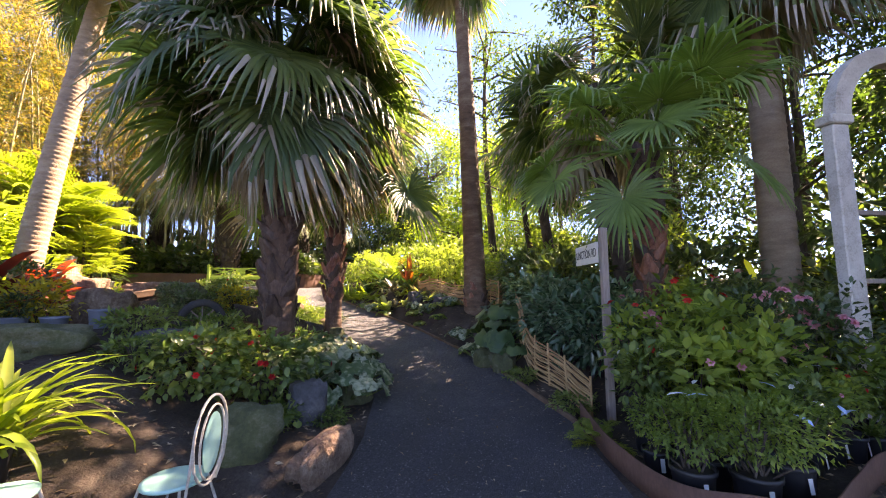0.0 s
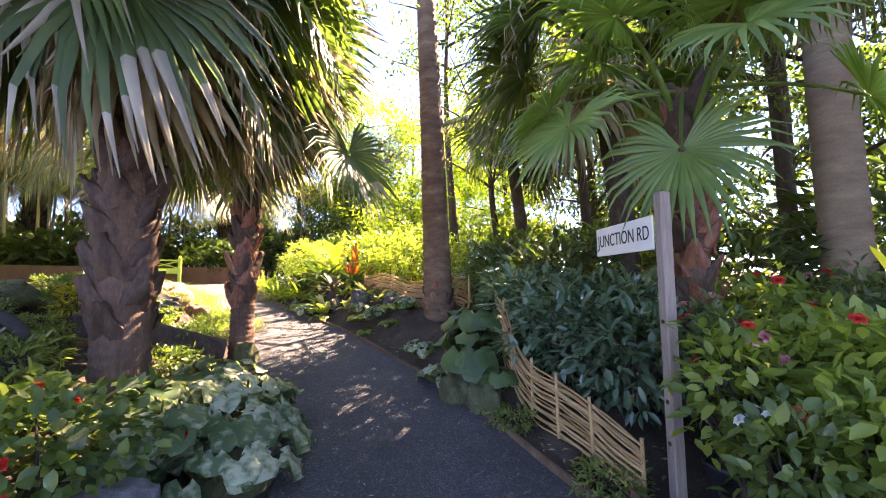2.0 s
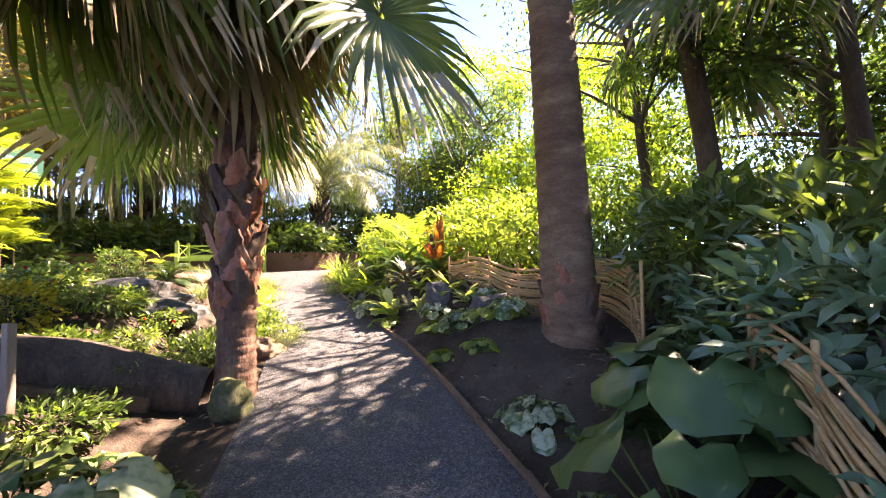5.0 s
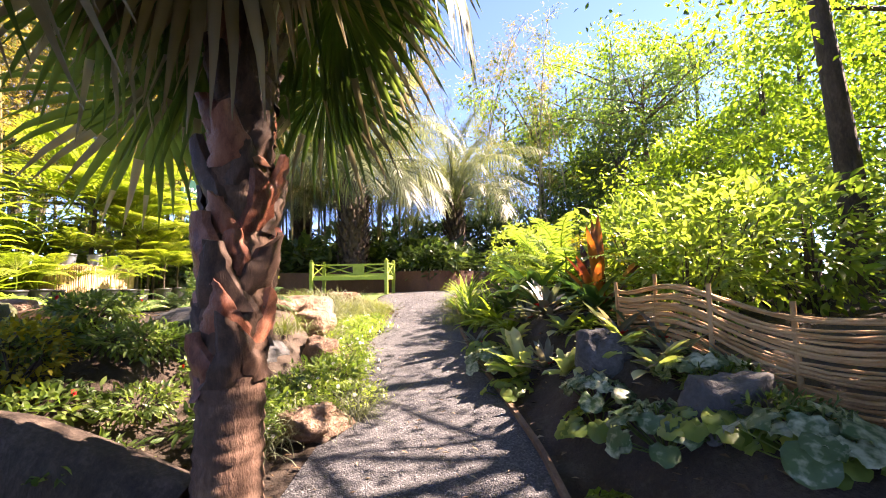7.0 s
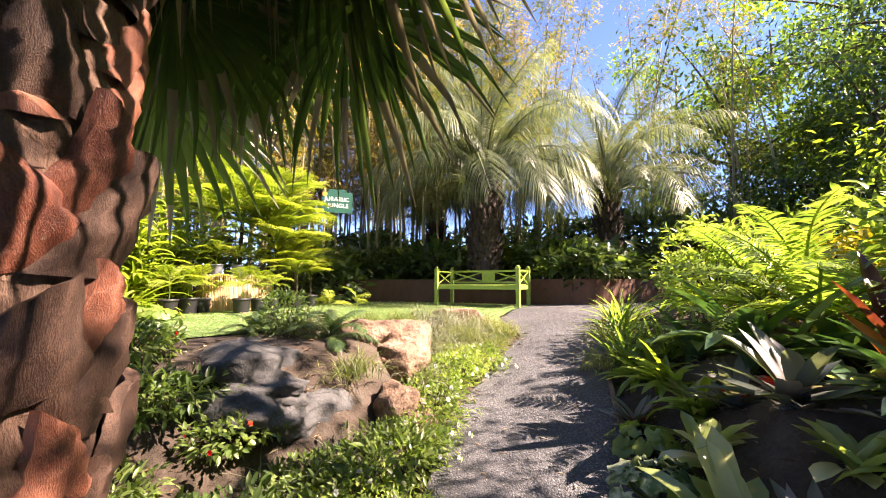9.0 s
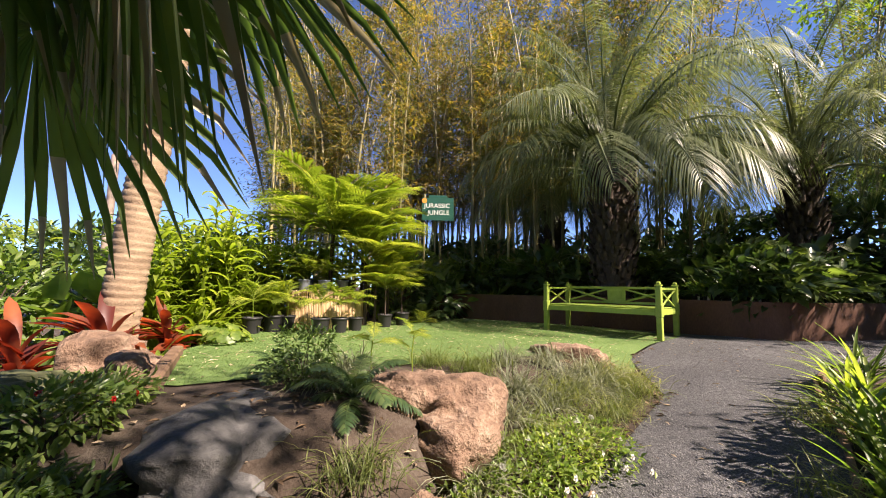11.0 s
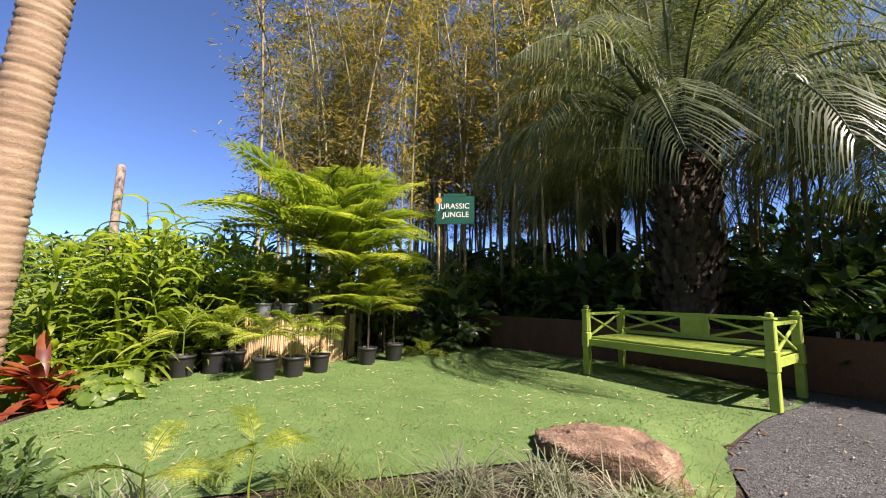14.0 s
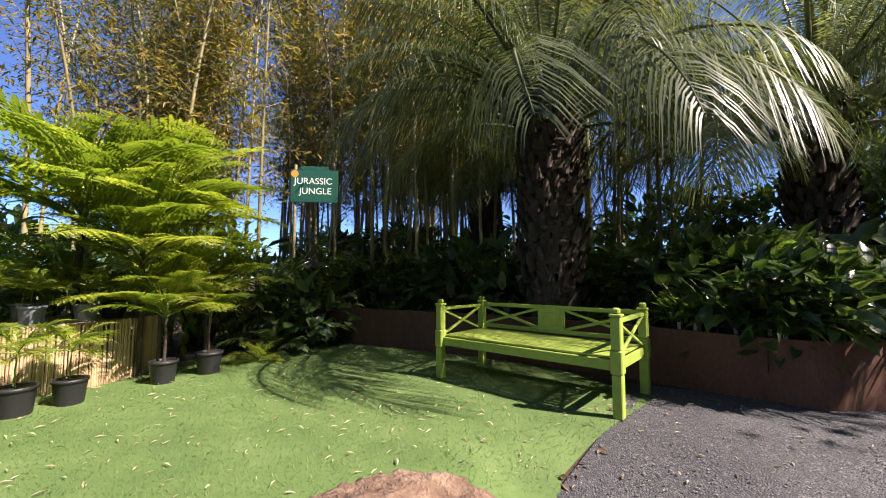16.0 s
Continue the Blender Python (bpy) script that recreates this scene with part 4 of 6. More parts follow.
def shrub_kind(key, name, label, category, n, rx, rz, L, W, mat, flower=None, lift=0.3, shell=0.45, seed=1, zc=None, stem="dark_bark", fold=0.15):
    def build():
        ob = thing(name, label, category)
        me, p = leaves_mesh("foliage", mat, n, rx, rx * 0.92, rz, L, W, lift, shell, zc, seed, fold)
        tips = p[np.random.default_rng(seed).integers(0, n, 16)] * np.array([0.8, 0.8, 0.85])
        tagged(part("stem", stems_mesh("stem", stem, tips, 0.006 + 0.012 * rx, 0.08 * rx, -0.05), ob), kind="stuff")
        part("foliage", me, ob)
        if flower:
            fm, fn, fs = flower
            rg = np.random.default_rng(seed + 77)
            q, d = in_ball(fn * 3, rx, rx * 0.92, rz, 0.9, rg)
            q = q[q[:, 2] > -rz * 0.2][:fn]
            fl = flower_mesh(fm, fs)
            for c in q:
                part("flower", fl, ob, "", Matrix.Translation((c[0] * 1.03, c[1] * 1.03, (c[2] + (rz if zc is None else zc)) * 1.02)) @ Vector(c).to_track_quat("Z", "Y").to_matrix().to_4x4())
        return ob
    KINDS[key] = (build, None)


FLOWERS = {}


def flower_mesh(mat, s):
    if (mat, s) not in FLOWERS:
        g = Geo()
        for ring, (k, el, L) in enumerate(((6, 0.25, s), (5, 0.8, s * 0.75), (4, 1.2, s * 0.5))):
            a = np.arange(k) * 2 * np.pi / k + ring
            g.add(*blade_geo(np.zeros((k, 3)), a, el, L, s * 0.75, 0.5, 3, 0.2, 0.6))
        FLOWERS[(mat, s)] = g.mesh("flower", mat)
    return FLOWERS[(mat, s)]


shrub_kind("dark", "shrub", "dark green glossy broadleaf shrub in shade", "shrub", 900, 0.6, 0.55, 0.15, 0.055, "dark_leaf", seed=2)
shrub_kind("blue", "spotted_laurel", "dark blue-green long-leaved shrub spilling over the woven fence", "shrub", 1050, 0.62, 0.5, 0.165, 0.062, "blue_leaf", seed=3, lift=0.1)
shrub_kind("mid", "shrub", "mid-green leafy garden shrub with small leaves", "shrub", 900, 0.5, 0.5, 0.1, 0.045, "mid_leaf", seed=4)
shrub_kind("lime", "shrub", "sunlit lime-green shrub with glossy leaves", "shrub", 1000, 0.6, 0.65, 0.11, 0.05, "lime_leaf", seed=5)
shrub_kind("yellow", "shrub", "bright yellow-green leafy bush in sun", "shrub", 800, 0.5, 0.5, 0.1, 0.05, "yellow_leaf", seed=6)
shrub_kind("begonia", "flowering_bush", "rounded green bush with small red flowers", "bush", 1100, 0.55, 0.36, 0.085, 0.06, "mid_leaf", ("red_petal", 11, 0.035), seed=7)
shrub_kind("camellia", "camellia", "potted camellia with dark leaves and pink flowers", "shrub", 620, 0.36, 0.48, 0.075, 0.04, "dark_leaf", ("pink_petal", 9, 0.05), seed=8, zc=0.75, shell=0.25)
shrub_kind("hydrangea", "potted_shrub", "leafy yellow-green potted shrub with a few flowers", "shrub", 420, 0.3, 0.3, 0.1, 0.06, "lime_leaf", ("pink_petal", 2, 0.035), seed=9, zc=0.5, shell=0.3)
shrub_kind("azalea", "azalea", "low bushy small-leaved potted azalea", "shrub", 900, 0.3, 0.2, 0.045, 0.02, "lime_leaf", seed=10, zc=0.32)
shrub_kind("whiteflower", "potted_shrub", "green potted shrub with white flowers", "shrub", 420, 0.28, 0.28, 0.09, 0.05, "mid_leaf", ("white_petal", 4, 0.035), seed=11, zc=0.48, shell=0.3)
shrub_kind("rose", "potted_shrub", "green potted shrub with red flowers", "shrub", 420, 0.3, 0.32, 0.085, 0.05, "lime_leaf", ("red_petal", 5, 0.035), seed=12, zc=0.55, shell=0.3)
shrub_kind("groundlime", "ground_cover", "low lime-green ground cover with small white flowers", "ground cover", 900, 0.42, 0.17, 0.05, 0.022, "lime_leaf", ("white_petal", 9, 0.025), seed=13)
shrub_kind("groundgreen", "ground_cover", "low dark green leafy ground cover", "ground cover", 650, 0.45, 0.16, 0.1, 0.035, "mid_leaf", seed=14)
shrub_kind("impatiens", "flowering_ground_cover", "low green ground cover with orange-red flowers", "ground cover", 650, 0.45, 0.18, 0.09, 0.045, "mid_leaf", ("red_petal", 5, 0.03), seed=15)
shrub_kind("philodendron", "philodendron", "dark broad-leaved plant crowding the raised bed", "plant", 200, 0.6, 0.5, 0.32, 0.15, "dark_leaf", seed=16, lift=0.4)
shrub_kind("bigleaf", "elephant_ear", "large bright green heart-shaped leaves", "plant", 46, 0.5, 0.45, 0.42, 0.3, "mid_leaf", seed=17, lift=0.2)


def strap_kind(key, name, label, n, L, W, mat, el=(0.5, 1.4), droop=1.6, k=6, spread=0.12, taper=1.0, fold=0.25, height=0.0, seed=0, extra=None, each=False):
    def build():
        rg = np.random.default_rng(seed + 31)
        ob = thing(name, label, "plant")
        P = np.column_stack([rg.normal(0, spread, (n, 2)), rg.uniform(-0.02, height + 0.01, n)])
        q = (P, rg.uniform(0, 6.28, n), rg.uniform(*el, n), L * rg.uniform(0.6, 1.15, n), W * rg.uniform(0.7, 1.2, n), droop * rg.uniform(0.4, 1.3, n))
        if each:
            for i in range(n):
                part("leaf", Geo().add(*blade_geo(*(c[i:i + 1] for c in q), k, fold, taper)).mesh("leaf", mat), ob)
        else:
            tagged(part("foliage", Geo().add(*blade_geo(*q, k, fold, taper)).mesh("foliage", mat), ob), kind="stuff")
        if extra:
            extra(ob, rg)
        return ob
    KINDS[key] = (build, None)


def cane_extra(ob, rg):
    """Upright leafy canes in the clump."""
    for c in range(26):
        a, h = rg.uniform(0, 6.28), rg.uniform(0.9, 1.75)
        b = np.array([rg.normal(0, 0.28), rg.normal(0, 0.28), 0])
        tip = b + np.array([0.35 * math.cos(a), 0.35 * math.sin(a), h])
        u = np.linspace(0, 1, 5)[:, None]
        cane = b + (tip - b) * u + np.array([0.12 * math.cos(a), 0.12 * math.sin(a), 0]) * u ** 2
        q = np.linspace(0.25, 1, 13)
        P = np.stack([np.interp(q, u[:, 0], cane[:, i]) for i in range(3)], -1)
        g = Geo().add(*blade_geo(P, np.arange(13) * np.pi + a + rg.normal(0, 0.4, 13), rg.uniform(0.3, 0.9, 13), rg.uniform(0.3, 0.5, 13), 0.075, 1.3, 5))
        st = part("cane", Geo().add(*tube(cane, np.linspace(0.012, 0.005, 5), 5)).mesh("cane", "strap_leaf"), ob)
        part("leaves", g.mesh("leaves", "strap_leaf"), st)


strap_kind("ginger", "ginger_clump", "tall clump of yellow-green strappy ginger leaves", 170, 1.0, 0.07, "strap_leaf", (0.7, 1.5), 1.5, 6, 0.3, seed=1, extra=cane_extra)
strap_kind("agapanthus", "agapanthus", "bright green strappy leaves arching from a pot", 95, 0.75, 0.06, "strap_leaf", (0.6, 1.45), 1.9, 7, 0.07, seed=2, each=True)
strap_kind("grass", "tussock_grass", "pale green arching grass tussock", 170, 0.4, 0.009, "grey_leaf", (0.5, 1.5), 2.0, 5, 0.09, seed=3)
strap_kind("grassgreen", "tussock_grass", "fine olive-green tussock of grass", 230, 0.3, 0.007, "grass_olive", (0.6, 1.5), 1.8, 5, 0.12, seed=4)
strap_kind("flax", "flax_clump", "clump of stiff yellow-green striped straps", 42, 0.75, 0.04, "lime_leaf", (0.6, 1.45), 0.9, 5, 0.07, seed=5)
strap_kind("brom", "bromeliad", "pale green and cream bromeliad rosette", 20, 0.34, 0.095, "brom_leaf", (0.15, 1.2), 0.7, 5, 0.02, 0.45, seed=6, each=True)
strap_kind("bromred", "bromeliad", "bromeliad rosette with a red heart", 24, 0.36, 0.08, "silver_leaf", (0.1, 1.1), 0.5, 5, 0.02, 0.8, seed=7, each=True, extra=lambda ob, rg: part("red_heart", Geo().add(*blade_geo(np.zeros((10, 3)) + [0, 0, 0.03], np.arange(10) * 0.63, 0.7, 0.12, 0.05, 0.4, 4, 0.3, 0.7)).mesh("red_heart", "red_petal"), ob, "crimson centre leaves"))
strap_kind("bromgreen", "bromeliad", "glossy green bromeliad with broad arching leaves", 34, 0.48, 0.075, "strap_leaf", (0.25, 1.3), 1.2, 6, 0.03, 0.8, seed=8)
strap_kind("birdnest", "bird_nest_fern", "dark glossy bird's-nest fern with broad wavy leaves", 24, 0.85, 0.17, "big_round_leaf", (0.6, 1.35), 1.3, 7, 0.05, 0.8, 0.18, seed=9, each=True)
strap_kind("agave", "bronze_spear_plant", "tall bronze-red spear-leaved plant", 13, 1.2, 0.13, "bronze_leaf", (0.75, 1.45), 0.4, 5, 0.05, 0.9, 0.3, seed=10, each=True)
strap_kind("cordyline", "cordyline", "cordyline with broad red and orange leaves", 34, 0.5, 0.13, "red_leaf", (0.1, 1.3), 1.0, 5, 0.05, 0.8, 0.2, 0.35, seed=11, each=True)
strap_kind("dracaena", "dracaena", "green strap-leaved plant on the raised bed", 44, 0.55, 0.05, "mid_leaf", (0.3, 1.45), 1.2, 5, 0.05, seed=12)


def round_leaf_kind(key, name, label, n, r, mat, h, spread, seed, wave=0.09):
    """Round scalloped leaves held up on stalks."""
    def build():
        rg = np.random.default_rng(seed)
        ob = thing(name, label, "plant")
        for _ in range(n):
            a, d = rg.uniform(0, 6.28), spread * math.sqrt(rg.uniform(0.02, 1))
            c = np.array([d * math.cos(a), d * math.sin(a), h * (1.05 - 0.55 * (d / spread) ** 2) * rg.uniform(0.75, 1.1)])
            rr = r * rg.uniform(0.65, 1.2)
            th = np.linspace(0, 2 * np.pi, 15)[:-1]
            notch = 1 - 0.55 * np.exp(-((th - np.pi) / 0.28) ** 2)
            g = Geo()
            ringv = []
            for f in (0.0, 0.4, 0.8, 1.0):
                zz = rr * (0.16 * f - 0.22 * f ** 3) + (wave * rr * np.sin(th * 5 + a) * 2 if f == 1.0 else 0 * th)
                ringv.append(np.stack([rr * f * notch * np.cos(th), rr * f * notch * np.sin(th), zz], -1))
            v = np.concatenate(ringv)
            f = np.array([(14 * i + j, 14 * i + (j + 1) % 14, 14 * i + 14 + (j + 1) % 14, 14 * i + 14 + j) for i in range(3) for j in range(14)])
            g.add(v, f)
            tilt = Matrix.Translation(c) @ Matrix.Rotation(a, 4, "Z") @ Matrix.Rotation(0.25 + 0.55 * d / spread + rg.normal(0, 0.18), 4, "Y")
            lf = part("leaf", g.mesh("leaf", mat), ob, "", tilt)
            u = np.linspace(0, 1, 4)[:, None]
            st = np.array([0, 0, 0.0]) * (1 - u) + c * u + np.array([0, 0, -0.05]) * (u * (1 - u))
            part("stalk", Geo().add(*tube(st, 0.006, 5)).mesh("stalk", "mid_leaf"), ob)
        return ob
    KINDS[key] = (build, None)


round_leaf_kind("ligularia", "leopard_plant", "glossy green leopard plant with large round leaves", 16, 0.17, "big_round_leaf", 0.5, 0.42, 1)
round_leaf_kind("farfugium", "variegated_leopard_plant", "low plant with round cream-edged green leaves", 24, 0.105, "variegated_leaf", 0.32, 0.4, 2, 0.13)
round_leaf_kind("geranium", "round_leaf_ground_cover", "light green round-leaved ground cover", 30, 0.075, "lime_leaf", 0.2, 0.34, 3)


def frond_kind(key, name, label, meshes, n, size, z0=0.0, stem=0.0, mat="dark_bark", els=None, r=0.03, category="fern"):
    def build():
        rg = np.random.default_rng(len(key) * 13 + n)
        ob = thing(name, label, category)
        if stem:
            part("stem", Geo().add(*tube([(0, 0, -0.1), (0.02, 0.01, stem * 0.5), (0, 0, stem)], (r * 1.3, r, r * 0.9), 8)).mesh("stem", mat), ob)
        for k in range(n):
            u = (k + 0.5) / n
            i = min(len(meshes) - 1, int(u * len(meshes)))
            a = k * 2.399 + rg.normal(0, 0.2)
            part("frond", meshes[i], ob, "", Matrix.Translation((0, 0, z0 + stem - 0.1 * stem * u)) @ Matrix.Rotation(a, 4, "Z") @ Matrix.Rotation(rg.normal(0, 0.15), 4, "X") @ Matrix.Scale(size * rg.uniform(0.8, 1.15), 4))
        return ob
    KINDS[key] = (build, None)


FERN = [pinnate_mesh("frond", el, 1.0, "fern_leaf", 17, 0.3, 0.02, ar, 0.5, 0.18, 0.15, 8, seed=40 + el, sweep=0.45) for el, ar in ((70, 1.3), (45, 1.3), (20, 1.0))]
TREEFERN = [pinnate_mesh("frond", el, 1.0, "fern_leaf", 15, 0.34, 0.02, ar, 0.45, 0.22, 0.12, 8, seed=60 + el, sweep=0.5) for el, ar in ((76, 1.2), (56, 1.15), (34, 0.95))]
DARKFERN = [pinnate_mesh("frond", el, 1.0, "dark_leaf", 26, 0.2, 0.035, ar, 0.5, 0.15, 0.2, seed=80 + el) for el, ar in ((75, 1.5), (50, 1.5), (22, 1.1))]
CYCAD = [pinnate_mesh("frond", el, 1.2, "lime_leaf", 40, 0.2, 0.02, ar, 0.35, 0.12, 0.3, seed=90 + el) for el, ar in ((75, 1.1), (52, 1.2), (28, 1.0))]
frond_kind("fern", "potted_fern", "feathery yellow-green fern with arching fronds", FERN, 9, 0.55)
frond_kind("seedling", "potted_seedling", "small yellow-green feathery-leaved plant on thin stems", FERN, 8, 0.42, 0, 0.3, "strap_leaf", r=0.006)
frond_kind("talltree", "feathery_tree", "tall yellow-green feathery-leaved young tree", TREEFERN, 15, 1.55, 0, 1.75, r=0.035)
frond_kind("feather", "feathery_shrub", "yellow-green shrub with large feathery leaves", TREEFERN, 12, 0.95, 0, 0.75, r=0.02)
frond_kind("darkfern", "fern", "dark green fern in the raised bed", DARKFERN, 14, 0.85)
frond_kind("cycad", "cycad", "sunlit yellow-green cycad with feathery fronds", CYCAD, 20, 0.85, 0.15, 0.12, r=0.09)
frond_kind("stalkfern", "fern", "young fern with two bare stalks and yellow tips", FERN, 3, 0.45, 0, 0.45, "strap_leaf", r=0.007)


# ---- broadleaf trees ----
def tree(at, h, spread, label, leaf="tree_leaf", n=2600, r=0.14, clear=0.45, L=0.16, W=0.07, seed=0, lean=(0, 0), bark="dark_bark", name="tree"):
    rg = np.random.default_rng(seed + 900)
    x, y = at
    ob = thing(name, label, "tree", (x, y, gz(x, y)))
    u = np.linspace(0, 1, 12)
    spine = np.column_stack([lean[0] * u + 0.12 * np.sin(u * 5 + seed), lean[1] * u + 0.12 * np.cos(u * 4 + seed), u * (h + 0.2) - 0.2])
    g = Geo().add(*tube(spine, r * (1 - 0.8 * u) + r * 0.5 * np.exp(-u * 14), 10))
    part("trunk", g.mesh("trunk", bark), ob)
    limbs, tips = Geo(), []
    for k in range(16):
        q = rg.uniform(clear, 0.97)
        b = np.array([np.interp(q, u, spine[:, i]) for i in range(3)])
        a = k * 2.399
        ln = spread * (1.15 - 0.6 * abs(q - 0.7)) * rg.uniform(0.6, 1.1)
        t = b + np.array([ln * math.cos(a), ln * math.sin(a), ln * rg.uniform(0.05, 0.6)])
        v = np.linspace(0, 1, 6)[:, None]
        c = b + (t - b) * v + np.array([0, 0, 0.2 * ln]) * (v * (1 - v))
        limbs.add(*tube(c, r * 0.32 * (1 - 0.8 * v[:, 0]), 6))
        for f in (0.5, 0.75, 1.0):
            tips.append((b + (t - b) * f + rg.normal(0, 0.15, 3), ln * rg.uniform(0.28, 0.5)))
    tagged(part("limb", limbs.mesh("limb", bark), ob), kind="stuff")
    P, D = [], []
    per = n // len(tips)
    for c, rr in tips:
        p, d = in_ball(per, rr, rr, rr * 0.7, 0.2, rg)
        P.append(p + c)
        D.append(d)
    P, D = np.concatenate(P), np.concatenate(D)
    D = unit(D + rg.normal(0, 0.7, D.shape) + np.array([0, 0, -0.3]))
    s = rg.uniform(0.6, 1.3, len(P))
    part("crown", Geo().add(*leaf_geo(P, D, unit(rg.normal(0, 0.5, D.shape) + [0, 0, 1.0]), L * s, W * s, 0.15, True)).mesh("crown", leaf), ob)
    return ob


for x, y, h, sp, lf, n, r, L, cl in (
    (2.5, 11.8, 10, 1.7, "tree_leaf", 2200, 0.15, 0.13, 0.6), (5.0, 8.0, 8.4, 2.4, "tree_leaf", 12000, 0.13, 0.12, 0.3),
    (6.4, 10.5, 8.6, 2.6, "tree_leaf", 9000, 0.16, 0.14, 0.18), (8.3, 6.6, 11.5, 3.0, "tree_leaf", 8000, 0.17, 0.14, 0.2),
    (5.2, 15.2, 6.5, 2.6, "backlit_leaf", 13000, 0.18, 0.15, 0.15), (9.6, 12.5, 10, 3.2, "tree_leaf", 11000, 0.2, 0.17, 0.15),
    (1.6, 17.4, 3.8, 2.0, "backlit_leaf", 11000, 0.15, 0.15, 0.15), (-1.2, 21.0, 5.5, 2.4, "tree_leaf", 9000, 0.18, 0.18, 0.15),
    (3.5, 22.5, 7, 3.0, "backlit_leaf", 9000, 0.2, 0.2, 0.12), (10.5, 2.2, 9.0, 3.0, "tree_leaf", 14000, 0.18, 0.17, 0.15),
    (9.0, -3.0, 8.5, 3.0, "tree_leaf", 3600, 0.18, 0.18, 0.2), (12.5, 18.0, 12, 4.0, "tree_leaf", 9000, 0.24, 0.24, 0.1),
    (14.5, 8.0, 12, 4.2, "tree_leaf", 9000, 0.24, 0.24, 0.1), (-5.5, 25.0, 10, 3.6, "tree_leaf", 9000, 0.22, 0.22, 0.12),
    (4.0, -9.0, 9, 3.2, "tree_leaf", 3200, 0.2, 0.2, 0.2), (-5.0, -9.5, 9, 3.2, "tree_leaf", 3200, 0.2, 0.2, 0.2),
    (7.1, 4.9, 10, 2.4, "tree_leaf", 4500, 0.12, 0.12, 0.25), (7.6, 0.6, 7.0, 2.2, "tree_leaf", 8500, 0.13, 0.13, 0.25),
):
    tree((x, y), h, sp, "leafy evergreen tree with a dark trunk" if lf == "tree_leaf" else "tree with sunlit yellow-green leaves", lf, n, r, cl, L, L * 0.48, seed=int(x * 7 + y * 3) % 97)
tree((-0.3, 22.3), 8.4, 2.7, "dark umbrella-shaped tree with a red-brown trunk", "dark_leaf", 6500, 0.17, 0.72, 0.2, 0.05, 63, (0.2, 0.1), "trunk_brown")
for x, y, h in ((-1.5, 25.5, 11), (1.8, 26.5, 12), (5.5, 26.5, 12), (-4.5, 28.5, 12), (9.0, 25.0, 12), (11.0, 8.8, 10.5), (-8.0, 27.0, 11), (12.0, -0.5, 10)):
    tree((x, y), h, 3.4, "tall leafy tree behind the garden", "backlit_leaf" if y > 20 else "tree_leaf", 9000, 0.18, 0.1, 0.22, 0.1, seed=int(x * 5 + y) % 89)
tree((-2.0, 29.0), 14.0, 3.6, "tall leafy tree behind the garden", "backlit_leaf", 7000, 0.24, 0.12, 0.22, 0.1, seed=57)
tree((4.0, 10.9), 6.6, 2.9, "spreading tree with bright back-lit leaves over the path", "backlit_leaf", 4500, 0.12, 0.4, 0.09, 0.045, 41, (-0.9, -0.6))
for x, y, h in ((-24, -8, 3.6), (-28, -3, 3.2), (-31, 2, 3.8), (-26, -16, 4.2), (-34, -10, 4.2), (-22, 1.5, 2.6)):
    tree((x, y), h, 1.9, "distant low leafy tree beyond the garden", "tree_leaf", 5000, 0.16, 0.15, 0.24, 0.12, seed=int(-x))

# ---- bamboo grove ----
def bamboo_variant(k):
    rg = np.random.default_rng(300 + k)
    ob = thing("bamboo_culm", "tall bamboo culm with airy yellow-olive leaves", "bamboo", group="bamboo grove")
    h = rg.uniform(7.5, 11)
    n = 27
    u = np.linspace(0, 1, n)
    a = rg.uniform(0, 6.28)
    b = rg.uniform(0.6, 1.9)
    pts = np.column_stack([b * u ** 2.3 * math.cos(a), b * u ** 2.3 * math.sin(a), h * u * (1 - 0.05 * u ** 3) - 0.1])
    r = 0.034 * (1 - 0.85 * u) * np.where(np.arange(n) % 2, 1.0, 1.14) + 0.003
    part("cane", Geo().add(*tube(pts, r, 7)).mesh("cane", "bamboo_cane"), ob)
    P, D, tw = [], [], Geo()
    for q in np.concatenate([rg.uniform(0.3, 1, 52)]):
        c = np.array([np.interp(q, u, pts[:, i]) for i in range(3)])
        az = rg.uniform(0, 6.28)
        ln = rg.uniform(0.35, 1.0) * (1.25 - 0.6 * q)
        t = c + np.array([ln * math.cos(az), ln * math.sin(az), ln * rg.uniform(-0.1, 0.7)])
        tw.add(*tube([c, (c + t) / 2 + [0, 0, 0.06], t], (0.006, 0.004, 0.002), 4))
        m = 20
        f = rg.uniform(0.3, 1.05, m)[:, None]
        P.append(c + (t - c) * f + rg.normal(0, 0.1, (m, 3)))
        D.append(unit(rg.normal(0, 0.6, (m, 3)) + [math.cos(az), math.sin(az), -0.35]))
    tagged(part("twig", tw.mesh("twig", "bamboo_cane"), ob), kind="stuff")
    P, D = np.concatenate(P), np.concatenate(D)
    part("foliage", Geo().add(*leaf_geo(P, D, unit(rg.normal(0, 0.4, D.shape) + [0, 0, 1.0]), rg.uniform(0.09, 0.18, len(P)), 0.03, 0.15, True)).mesh("foliage", "bamboo_leaf"), ob)
    return ob


